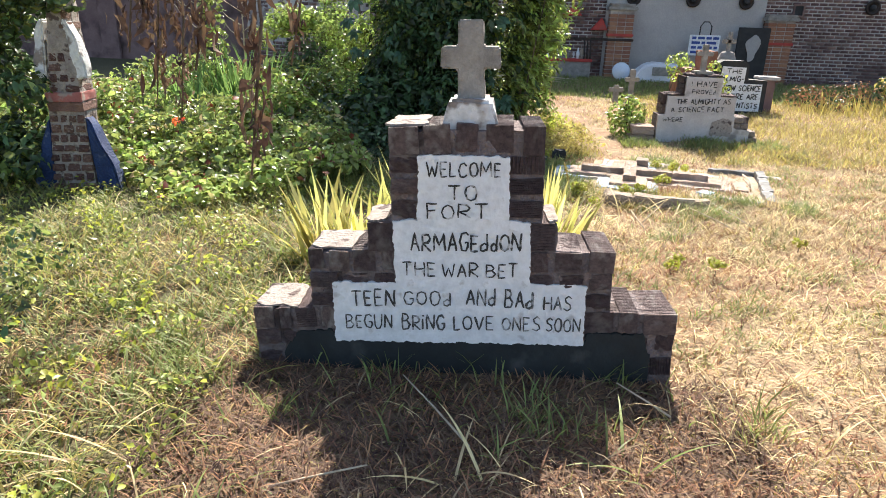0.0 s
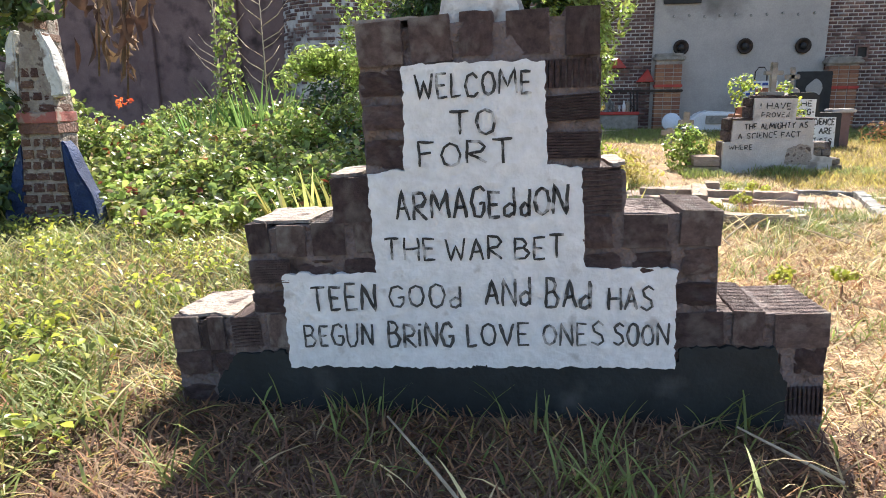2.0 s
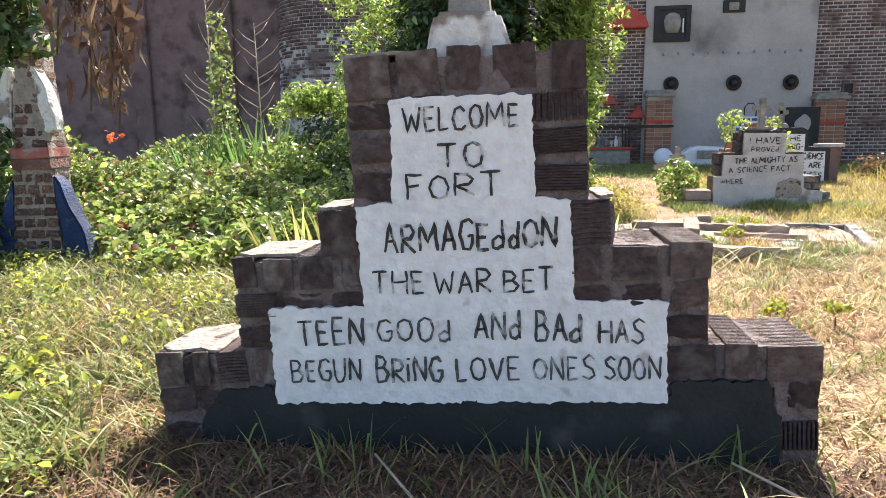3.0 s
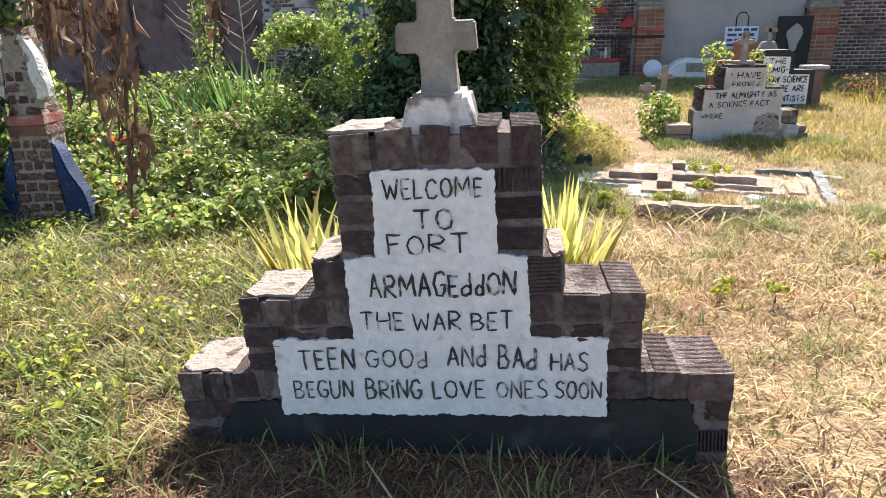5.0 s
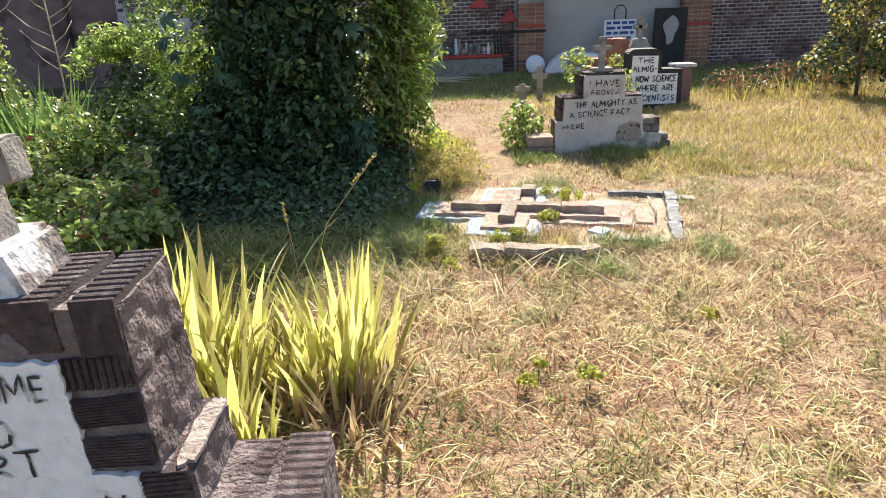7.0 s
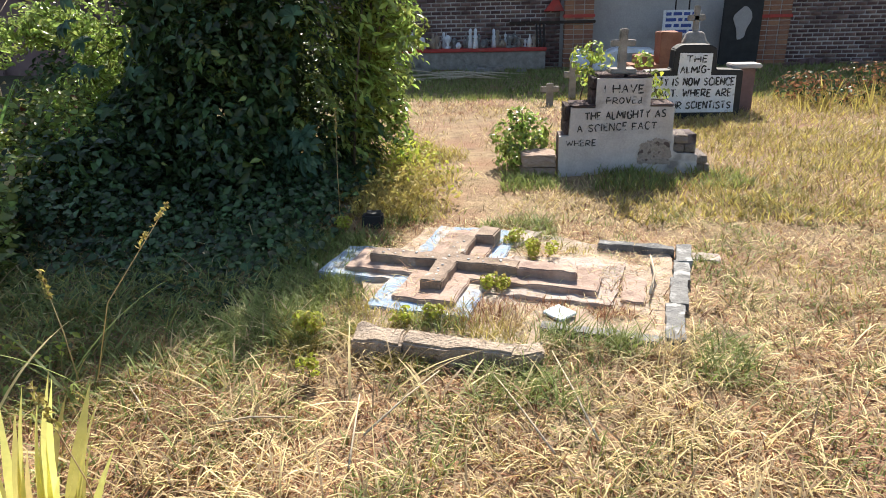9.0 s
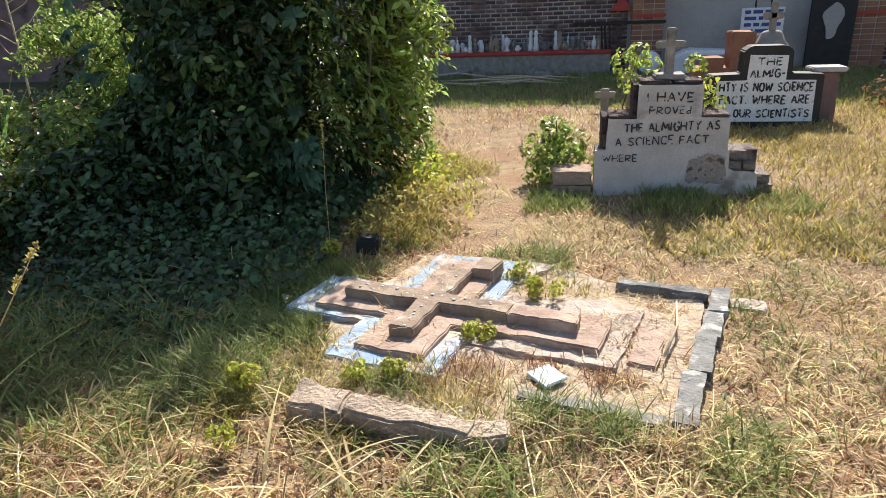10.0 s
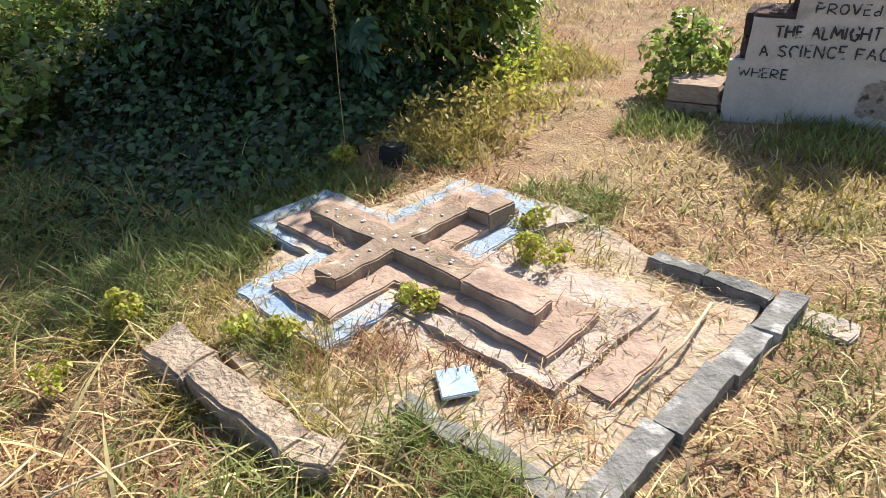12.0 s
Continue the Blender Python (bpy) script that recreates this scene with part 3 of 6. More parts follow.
def build_wall_things():
    # the ledge with ornaments
    ledge = thing("red_ledge", 1.45, 17.75, 0, label="long red-edged brick ledge along the wall", category="ledge")
    part("body", box(-1.9, 1.8, -0.22, 0.24, -0.05, 0.36, 0.015), M_CONCRETE, ledge)
    part("edge", box(-1.92, 1.82, -0.26, 0.24, 0.36, 0.43, 0.015), M_RED, ledge, "red painted edge")
    shapes = [
        lathe([(0.045, 0), (0.05, 0.12), (0.045, 0.16), (0.018, 0.2), (0.018, 0.27)], 10),
        lathe([(0.07, 0), (0.06, 0.08), (0.045, 0.2), (0.055, 0.26), (0.03, 0.3), (0.045, 0.34), (0.04, 0.4), (0.01, 0.43)], 10, 0.8),
        lathe([(0.05, 0), (0.09, 0.06), (0.09, 0.1), (0.05, 0.16), (0.055, 0.18)], 12),
        lathe([(0.06, 0), (0.06, 0.02), (0.02, 0.06), (0.06, 0.14), (0.07, 0.18), (0.02, 0.24)], 10),
    ]
    names = [("bottle", "dusty pale glass bottle on the red ledge"), ("figurine", "small whitish ornament figure on the red ledge"), ("jar", "squat pale pottery jar on the red ledge"), ("goblet", "small pale footed cup on the red ledge")]
    meshes = []
    for s, (nm, _) in zip(shapes, names):
        me = bpy.data.meshes.new(nm)
        s.to_mesh(me)
        s.free()
        meshes.append(me)
    tints = [M_WHITE, M_CONCRETE, M_BUFF, M_GREYSTONE, M_WHITE]
    variants = {}
    for i in range(44):
        j = random.randrange(4)
        c = random.randrange(5)
        if (j, c) not in variants:
            me = meshes[j].copy()
            me.materials.append(tints[c])
            variants[j, c] = me
        ob = put(names[j][0], variants[j, c], None)
        s = random.uniform(0.6, 1.15)
        ob.matrix_world = pose(-0.35 + i * 0.082 + random.uniform(-0.02, 0.02), 17.62 + random.uniform(-0.06, 0.2), 0.43, 0, 0, random.uniform(0, 360)) @ Matrix.Scale(s, 4)
        tagged(ob, names[j][1], names[j][0], "ornaments on the ledge")
    # the notice and the black panel
    sign = thing("notice_board", 5.88, 17.3, 0, label="white notice board with blue lettering on a post", category="sign")
    part("board", box(-0.36, 0.36, -0.02, 0.02, 0.62, 1.1, 0.006), M_WHITE, sign)
    part("post", tube([(0, 0.05, 0), (0, 0.05, 0.8), (0.01, 0.05, 1.08)], 0.025, 0.025), M_IRON, sign)
    part("hoop", tube([(-0.13, 0.03, 1.09), (-0.13, 0.03, 1.3), (-0.06, 0.03, 1.4), (0.06, 0.03, 1.4), (0.13, 0.03, 1.3), (0.13, 0.03, 1.09)], 0.014, 0.014), M_IRON, sign)
    for r, widths in enumerate(((0.1, 0.16, 0.12, 0.14), (0.2, 0.08, 0.22), (0.12, 0.1, 0.2, 0.08), (0.16, 0.22, 0.1))):
        x = -0.31
        bars = []
        for w in widths:
            bars.append(box(x, x + w, -0.026, -0.021, 1.0 - r * 0.11, 1.06 - r * 0.11))
            x += w + 0.04
        part("writing", join(*bars), M_SIGNBLUE, sign, "rows of blue writing")
    pan = thing("cutout_board", 7.1, 17.55, 0, label="black board with a pale cut-out rounded shape", category="panel")
    pts = [((0.15 + 0.05 * math.sin(3 * a)) * math.cos(a) + 0.02, (0.31 + 0.04 * math.sin(2 * a)) * math.sin(a) + 0.82) for a in np.linspace(0, 2 * math.pi, 21)[:-1]]
    part("board", box(-0.36, 0.4, 0, 0.05, 0.0, 1.3, 0.01), M_BLACK, pan)
    part("shape", outline(pts, -0.02, "y"), M_GREYWALL, pan)
    # white tub lying in the shade
    tub = thing("white_tub", 4.85, 16.6, 0, rz=-4, label="white enamel bathtub tipped over on the grass", category="bathtub")
    shell = outline([(-0.75, 0), (0.72, 0), (0.6, 0.2), (0.42, 0.42), (-0.3, 0.46), (-0.52, 0.36), (-0.68, 0.16)], 0.55, "y", 0.05)
    part("shell", shell, M_WHITEPLASTIC, tub)
    # the shell is solid: a grey plate paints the shade of its hollow
    part("rim", box(-0.28, 0.36, -0.03, -0.004, 0.17, 0.36, 0.01), M_CONCRETE, tub, "grey plate painted for the tub's shaded hollow")
    disc = lathe([(0.2, 0), (0.22, 0.03), (0.2, 0.06)], 18)
    bmesh.ops.rotate(disc, matrix=Matrix.Rotation(radians(78), 3, "X"), verts=disc.verts)
    d = part("enamel_basin", disc, M_WHITEPLASTIC)
    d.location = (3.95, 17.2, 0.19)
    tagged(d, "round white enamel basin leaning in the grass", "basin")
    # rubble and dark litter by the wall
    for i in range(26):
        x, y = (random.uniform(7.5, 11.5), random.uniform(16.6, 17.6)) if i < 16 else (random.uniform(-0.5, 2.8), random.uniform(16.6, 17.3))
        s = random.uniform(0.06, 0.17)
        b = part("rubble_stone", roughen(box(-s, s, -s * 0.7, s * 0.7, -s * 0.2, s * 0.9, 0.02), s * 0.5, 4, i, s * 0.8), M_MAROON if i < 16 else M_CONCRETE)
        b.location = (x, y, 0.0)
        tagged(b, "dark lump of rubble at the wall's foot", "rubble", "rubble by the wall")
    for i in range(9):
        x, y, a = random.uniform(0.2, 2.6), random.uniform(15.4, 16.6), random.uniform(-0.5, 0.5)
        L = random.uniform(0.4, 1.0)
        b = part("dead_branch", tube([(x - L * math.cos(a), y - L * math.sin(a), 0.03), (x, y, 0.07 + random.uniform(0, 0.1)), (x + L * math.cos(a), y + L * math.sin(a) * 0.4, 0.03)], 0.025, 0.01), M_STICK)
        tagged(b, "bleached dead branch in the wall's shade", "branch", "branches by the wall")


build_wall_things()


# ---- headstones ----
BRICKS = []
for i in range(4):
    me = bpy.data.meshes.new("brick")
    bmb = box(-0.5, 0.5, -0.5, 0.5, -0.5, 0.5, 0, 0, 3)
    for v in bmb.verts:
        hard = sum(abs(c) > 0.49 for c in v.co)
        v.co *= 1 - 0.03 * (hard - 1)
        v.co += noise.noise_vector(v.co * 3.1 + Vector((i * 5, 0, 0))) * 0.07
    bmb.to_mesh(me)
    bmb.free()
    me.materials.append(M_BRICK)
    BRICKS.append(me)


def ridged_brick():
    me = bpy.data.meshes.new("brick")
    prof = [(-0.5, 0.5)]
    for i in range(9):
        a = -0.44 + i * 0.11
        prof += [(a - 0.025, 0.5), (a, 0.44), (a + 0.025, 0.5)]
    prof.append((0.5, 0.5))
    bm = bmesh.new()
    f0 = [bm.verts.new((x, -0.5 + (0.5 - y), -0.5)) for x, y in prof]
    f1 = [bm.verts.new((x, -0.5 + (0.5 - y), 0.5)) for x, y in prof]
    b0, b1 = [bm.verts.new((x, 0.5, -0.5)) for x in (0.5, -0.5)], [bm.verts.new((x, 0.5, 0.5)) for x in (0.5, -0.5)]
    for i in range(len(prof) - 1):
        bm.faces.new((f0[i], f0[i + 1], f1[i + 1], f1[i]))
    bm.faces.new((f0[-1], b0[0], b1[0], f1[-1]))
    bm.faces.new((b0[0], b0[1], b1[1], b1[0]))
    bm.faces.new((b0[1], f0[0], f1[0], b1[1]))
    bm.faces.new(f1 + b1)
    bm.faces.new((f0 + b0)[::-1])
    bm.to_mesh(me)
    bm.free()
    me.materials.append(M_BRICK)
    return me


RIDGED = ridged_brick()
RIDGED_FLAT = ridged_brick()
for v in RIDGED_FLAT.vertices:
    v.co = (v.co.z, v.co.y, -v.co.x)
# top-course brick, coloured lighter than the rest as its top is lit
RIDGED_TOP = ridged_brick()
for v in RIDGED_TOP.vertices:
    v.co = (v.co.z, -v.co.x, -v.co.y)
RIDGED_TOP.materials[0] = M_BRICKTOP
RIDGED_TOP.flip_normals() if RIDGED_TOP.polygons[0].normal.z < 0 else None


def ragged(edge, amount):
    """A closed outline cut into short steps with a torn, uneven line."""
    out = []
    for (x0, z0), (x1, z1) in zip(edge, edge[1:] + edge[:1]):
        n = max(1, int(math.hypot(x1 - x0, z1 - z0) / 0.012))
        for i in range(n):
            p = Vector((x0 + (x1 - x0) * i / n, 0, z0 + (z1 - z0) * i / n))
            q = noise.noise_vector(p * 17) * amount * 0.7 + noise.noise_vector(p * 80) * amount
            out.append((p.x + q.x, p.z + q.z))
    return out


def build_welcome_stone():
    D = 0.27
    s = thing("headstone", 0.63, 2.72, 0, ry=-2.6, label="stepped brick headstone with a white painted text panel and cross", category="headstone")
    levels = [(-0.12, 0.30, -0.915, 0.945), (0.30, 0.575, -0.645, 0.665), (0.575, 0.70, -0.385, 0.425), (0.70, 1.095, -0.28, 0.365)]
    up, down = [], []
    for z0, z1, a, b in levels:
        up += [(b - 0.01, z0), (b - 0.01, z1 - 0.016)]
        down += [(a + 0.01, z0), (a + 0.01, z1 - 0.016)]
    core = outline(up + down[::-1], D - 0.016, "y")
    bmesh.ops.translate(core, vec=(0, 0.004, 0), verts=core.verts)
    part("mortar", roughen(core, 0.007, 22, 4, 0.022), M_MORTAR, s, "smeared rough grey mortar")
    low = ragged([(-0.8, -0.1), (0.84, -0.1), (0.835, 0.1), (0.8, 0.2), (0.57, 0.205), (0.545, 0.16), (-0.5, 0.155), (-0.56, 0.2), (-0.7, 0.19), (-0.78, 0.1)], 0.012)
    skin = outline(low, -0.018, "y")
    bmesh.ops.translate(skin, vec=(0, 0.008, 0), verts=skin.verts)
    part("base", roughen(skin, 0.003, 16, 2, 0.04), M_BASE, s, "dark slate-painted base")
    courses = [(0.0, 0.1), (0.105, 0.2), (0.205, 0.30), (0.305, 0.392), (0.398, 0.482), (0.488, 0.575), (0.58, 0.70), (0.705, 0.80), (0.805, 0.895), (0.90, 0.985), (0.99, 1.10)]

    def panel_at(z):
        if 0.145 < z < 0.435:
            return -0.54, 0.545
        if 0.435 <= z < 0.71:
            return -0.265, 0.31
        if 0.71 <= z < 0.985:
            return -0.155, 0.22
        return None

    for z0, z1 in courses:
        zm = (z0 + z1) / 2
        a, b = next((x0, x1) for l0, l1, x0, x1 in levels if zm < l1)
        hole = panel_at(zm)
        if zm < 0.15:
            spans = [(a, -0.78), (0.82, b)]
        elif hole:
            spans = [(a, hole[0] + 0.02), (hole[1] - 0.02, b)]
        else:
            spans = [(a, b)]
        for u, v in spans:
            n = max(1, round((v - u) / random.uniform(0.105, 0.135)))
            cuts = [u] + [u + (v - u) * (i + random.uniform(-0.12, 0.12)) / n for i in range(1, n)] + [v]
            for c0, c1 in zip(cuts, cuts[1:]):
                top = any(abs(z1 - l1) < 0.02 for _, l1, _, _ in levels)
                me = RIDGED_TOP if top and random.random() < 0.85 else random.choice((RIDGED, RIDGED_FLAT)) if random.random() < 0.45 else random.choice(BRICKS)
                ob = put("brick", me, None, s)
                ob.scale = (c1 - c0 - random.uniform(0.016, 0.036), D + random.uniform(-0.006, 0.012), z1 - z0 - (random.uniform(-0.008, 0.002) if top else random.uniform(0.014, 0.032)))
                ob.location = ((c0 + c1) / 2, D / 2 - 0.004 + random.uniform(-0.004, 0.003), zm + random.uniform(-0.008, 0.006))
                ob.rotation_euler = (radians(random.uniform(-1, 1)), radians(random.uniform(-3.5, 3.5)), radians(random.uniform(-2, 2)))
    # pale cement smeared over the ledges
    for i, (x0, x1, z) in enumerate(((-0.915, -0.68, 0.303), (-0.645, -0.42, 0.578), (-0.385, -0.29, 0.703), (0.37, 0.425, 0.703), (-0.28, -0.1, 1.102))):
        ring = []
        for q in range(28):
            a = 2 * math.pi * q / 28
            u, v = math.cos(a), math.sin(a)
            m = max(abs(u), abs(v))
            k = 0.86 + 0.2 * noise.noise(Vector((u * 1.7, v * 1.7, i * 3.3))) + 0.14 * noise.noise(Vector((u * 6, v * 6, i)))
            ring.append(((x0 + x1) / 2 + (x1 - x0) / 2 * u / m * k, D / 2 + D / 2 * v / m * k))
        cap = outline(ring, 0.009, "z")
        bmesh.ops.translate(cap, vec=(0, 0, z - 0.004), verts=cap.verts)
        part("cement_cap", roughen(cap, 0.003, 15, i, 0.04), M_SMEAR, s, "pale cement smeared over the ledge")
    # the white panel, one stepped slab with ragged edges
    edge = [(-0.54, 0.15), (0.545, 0.145), (0.55, 0.425), (0.31, 0.43), (0.305, 0.70), (0.215, 0.715), (0.22, 0.975), (-0.15, 0.985), (-0.16, 0.715), (-0.265, 0.705), (-0.265, 0.432), (-0.54, 0.43)]
    slab = outline(ragged(edge, 0.008), -0.034, "y")
    bmesh.ops.translate(slab, vec=(0, 0.022, 0), verts=slab.verts)
    board = part("panel", roughen(slab, 0.0025, 30, 7, 0.02), M_WHITE, s, "white-painted text panel")
    F = -0.0155
    for words in ((("WELCOME", -0.118, 0.182, 0.896, 0.06), ("TO", -0.03, 0.086, 0.8, 0.06), ("FORT", -0.118, 0.129, 0.722, 0.06)),
                  (("ARMAGEddON", -0.19, 0.267, 0.58, 0.075), ("THE", -0.23, -0.091, 0.465, 0.062), ("WAR", -0.061, 0.091, 0.462, 0.06), ("BET", 0.127, 0.256, 0.46, 0.06)),
                  (("TEEN", -0.457, -0.269, 0.323, 0.074), ("GOOd", -0.229, -0.025, 0.328, 0.066), ("ANd", 0.042, 0.165, 0.333, 0.075), ("BAd", 0.207, 0.325, 0.32, 0.08), ("HAS", 0.372, 0.489, 0.312, 0.066)),
                  (("BEGUN", -0.487, -0.285, 0.216, 0.064), ("BRiNG", -0.239, -0.055, 0.212, 0.072), ("LOVE", -0.014, 0.157, 0.214, 0.064), ("ONES", 0.197, 0.359, 0.213, 0.062), ("SOON", 0.384, 0.529, 0.212, 0.06))):
        for text, x0, x1, z0, tall in words:
            lettering(text, x0, x1, z0, tall, M_INK if z0 > 0.4 else M_FAINT, board, F, thick=0.115)
    # the cross on its block
    b = roughen(outline([(-0.065, 1.06), (0.175, 1.06), (0.165, 1.12), (0.145, 1.19), (-0.025, 1.195), (-0.05, 1.12)], 0.2, "y", 0.012), 0.008, 10, 6, 0.05)
    bmesh.ops.translate(b, vec=(0, 0.03, 0), verts=b.verts)
    part("cross_block", b, M_BLOCK, s, "white-washed cement block")
    c = outline([(-0.058, 0), (0.058, 0), (0.052, 0.12), (0.056, 0.128), (0.118, 0.124), (0.116, 0.212), (0.05, 0.214), (0.05, 0.31), (-0.05, 0.314), (-0.052, 0.213), (-0.116, 0.216), (-0.118, 0.13), (-0.055, 0.126), (-0.053, 0.12)], 0.08, "y", 0.006)
    roughen(c, 0.005, 14, 3, 0.04)
    bmesh.ops.translate(c, vec=(0.06, 0.085, 1.18), verts=c.verts)
    part("cross", c, M_CONCRETE, s, "weathered grey concrete cross")


build_welcome_stone()


def brick_end(parent, x0, x1, z0, z1, y0, y1, mat=None):
    ob = put("brick", random.choice(BRICKS) if mat is None else mat, None, parent)
    ob.scale, ob.location = (x1 - x0 - 0.01, y1 - y0, z1 - z0 - 0.008), ((x0 + x1) / 2, (y0 + y1) / 2, (z0 + z1) / 2)
    return ob


RED_BRICK = BRICKS[1].copy()
RED_BRICK.materials[0] = M_SMEAR
PINK_BRICK = BRICKS[2].copy()
PINK_BRICK.materials[0] = M_PINK


def build_second_stone():
    s = thing("headstone", 3.4, 8.82, 0, rz=2, label="stepped cream-rendered headstone with black hand-painted words", category="headstone")
    D = 0.3
    face = [(-0.51, -0.06), (0.67, -0.06), (0.665, 0.16), (0.6, 0.175), (0.5, 0.18), (0.46, 0.2), (0.455, 0.335), (0.44, 0.34), (0.44, 0.575), (0.235, 0.58), (0.235, 0.81), (-0.21, 0.815), (-0.215, 0.575), (-0.42, 0.575), (-0.43, 0.34), (-0.51, 0.335)]
    board = part("render_face", roughen(outline(face, 0.05, "y"), 0.004, 8, 1, 0.08), M_PALE, s, "cream cement face")
    part("mortar", join(box(-0.5, 0.66, 0.06, D, -0.05, 0.33, 0, 0.006, 4), box(-0.42, 0.43, 0.06, D, 0.33, 0.565, 0, 0.006, 4), box(-0.205, 0.225, 0.06, D, 0.565, 0.8, 0, 0.006, 4)), M_MORTAR, s)
    for x0, x1, z0, z1, y0, y1 in ((-0.84, -0.52, -0.02, 0.07, -0.01, 0.26), (-0.83, -0.52, 0.07, 0.185, -0.015, 0.26), (0.46, 0.56, 0.18, 0.255, 0.02, 0.3), (0.56, 0.66, 0.18, 0.25, 0.02, 0.3), (0.46, 0.59, 0.255, 0.335, 0.02, 0.3), (0.67, 0.79, 0.0, 0.085, 0.0, 0.3), (0.66, 0.76, 0.085, 0.16, 0.0, 0.3), (0.45, 0.66, 0.02, 0.17, 0.055, 0.3),
                                   (-0.47, -0.42, 0.34, 0.46, 0.03, 0.3), (-0.47, -0.42, 0.46, 0.595, 0.03, 0.3), (-0.42, -0.2, 0.575, 0.605, 0.0, 0.3), (0.235, 0.44, 0.575, 0.605, 0.0, 0.3),
                                   (-0.25, -0.2, 0.6, 0.72, 0.04, 0.3), (-0.25, -0.2, 0.72, 0.82, 0.04, 0.3), (-0.2, 0.02, 0.81, 0.85, 0.02, 0.3), (0.03, 0.24, 0.81, 0.845, 0.02, 0.3)):
        brick_end(s, x0, x1, z0, z1, y0, y1, PINK_BRICK if x0 < -0.5 else RED_BRICK if x0 > 0.44 and z1 < 0.4 else None)
    patch = outline(ragged([(0.16, 0.1), (0.44, 0.08), (0.43, 0.29), (0.3, 0.31), (0.18, 0.27)], 0.02), -0.004, "y")
    bmesh.ops.translate(patch, vec=(0, -0.002, 0), verts=patch.verts)
    part("bare_patch", patch, M_SMEAR, s, "grey patch of bare rough cement")
    F = -0.0075
    lettering("I HAVE", -0.15, 0.17, 0.695, 0.065, M_INK, board, F, thick=0.17)
    lettering("PROVEd", -0.13, 0.16, 0.61, 0.05, M_INK, board, F, thick=0.17)
    lettering("THE ALMIGHTY AS", -0.3, 0.37, 0.475, 0.065, M_INK, board, F, slope=0.03, thick=0.17)
    lettering("A SCIENCE FACT", -0.36, 0.3, 0.375, 0.06, M_INK, board, F, slope=0.03, thick=0.17)
    lettering("WHERE", -0.45, -0.2, 0.255, 0.05, M_INK, board, F, thick=0.17)
    part("cross_foot", roughen(box(-0.1, 0.12, 0.06, 0.26, 0.84, 0.88, 0.01), 0.006, 12, 2, 0.05), M_CONCRETE, s)
    part("cross", join(box(-0.03, 0.035, 0.1, 0.16, 0.87, 1.2, 0.008), box(-0.1, 0.105, 0.105, 0.155, 1.06, 1.11, 0.008)), M_CONCRETE, s, "thin grey cross")


build_second_stone()


def build_third_stone():
    s = thing("headstone", 4.71, 11.6, 0, label="black-edged stepped headstone with white panel and bold words", category="headstone")
    part("slab", outline([(-0.58, -0.05), (0.58, -0.05), (0.57, 0.56), (0.25, 0.57), (0.24, 0.81), (0.16, 0.86), (-0.18, 0.86), (-0.25, 0.81), (-0.26, 0.57), (-0.58, 0.56)], 0.26, "y", 0.012), M_BLACK, s)
    board = part("panel", outline([(-0.5, 0.06), (0.5, 0.06), (0.49, 0.5), (0.19, 0.505), (0.19, 0.76), (-0.19, 0.77), (-0.2, 0.505), (-0.5, 0.5)], -0.012, "y"), M_WHITE, s, "white panel")
    F = -0.016
    lettering("THE", -0.11, 0.13, 0.66, 0.075, M_INK, board, F, thick=0.21)
    lettering("ALMIG-", -0.17, 0.17, 0.535, 0.08, M_INK, board, F, thick=0.21)
    lettering("HTY IS NOW SCIENCE", -0.47, 0.47, 0.39, 0.085, M_INK, board, F, thick=0.21)
    lettering("FACT. WHERE ARE", -0.46, 0.45, 0.255, 0.085, M_INK, board, F, thick=0.21)
    lettering("OUR SCIENTISTS", -0.3, 0.46, 0.11, 0.08, M_INK, board, F, thick=0.21)
    b = thing("brick_block", 4.72, 13.2, 0, label="rough reddish brick grave block with stepped top", category="brick block")
    for x0, x1, z0, z1 in ((-0.55, 0.15, 0, 0.5), (-0.45, -0.2, 0.5, 0.62), (-0.14, 0.14, 0.5, 0.93)):
        part("tier", roughen(box(x0, x1, -0.2, 0.2, z0 - 0.01, z1, 0.01), 0.012, 6, x0, 0.1), M_ORANGE, b)
    k = thing("grave_cross", 5.06, 13.1, 0, label="grey cement cross on a moulded rounded pedestal", category="cross")
    part("pedestal", lathe([(0.26, -0.02), (0.25, 0.6), (0.22, 0.75), (0.17, 0.8), (0.13, 0.9), (0.09, 0.93)], 14, 0.7), M_CONCRETE, k)
    part("cross", join(box(-0.04, 0.04, -0.03, 0.03, 0.92, 1.27, 0.012), box(-0.12, 0.12, -0.03, 0.03, 1.07, 1.15, 0.012)), M_CONCRETE, k)
    p = part("concrete_slab", box(5.2, 5.55, 11.75, 12.05, 0.56, 0.61, 0.012), M_PALE)
    tagged(p, "thin pale concrete slab resting on a block", "slab")
    q = part("slab_block", roughen(box(5.22, 5.5, 11.82, 12.02, -0.05, 0.555, 0.01), 0.01, 6, 2, 0.12), M_MAROON)
    tagged(q, "dark mortar block under a thin slab", "block")
    for x, y, h in ((3.4, 13.1, 0.55), (3.05, 12.7, 0.3)):
        c = part("grave_cross", roughen(join(box(-0.05, 0.05, -0.03, 0.03, -0.05, h, 0.008), box(-0.13, 0.13, -0.03, 0.03, h * 0.6, h * 0.6 + 0.08, 0.008)), 0.004, 12, x, 0.06), M_CONCRETE)
        c.location = (x, y, 0)
        tagged(c, "small grey cement grave cross in the grass", "cross", "small crosses")


build_third_stone()


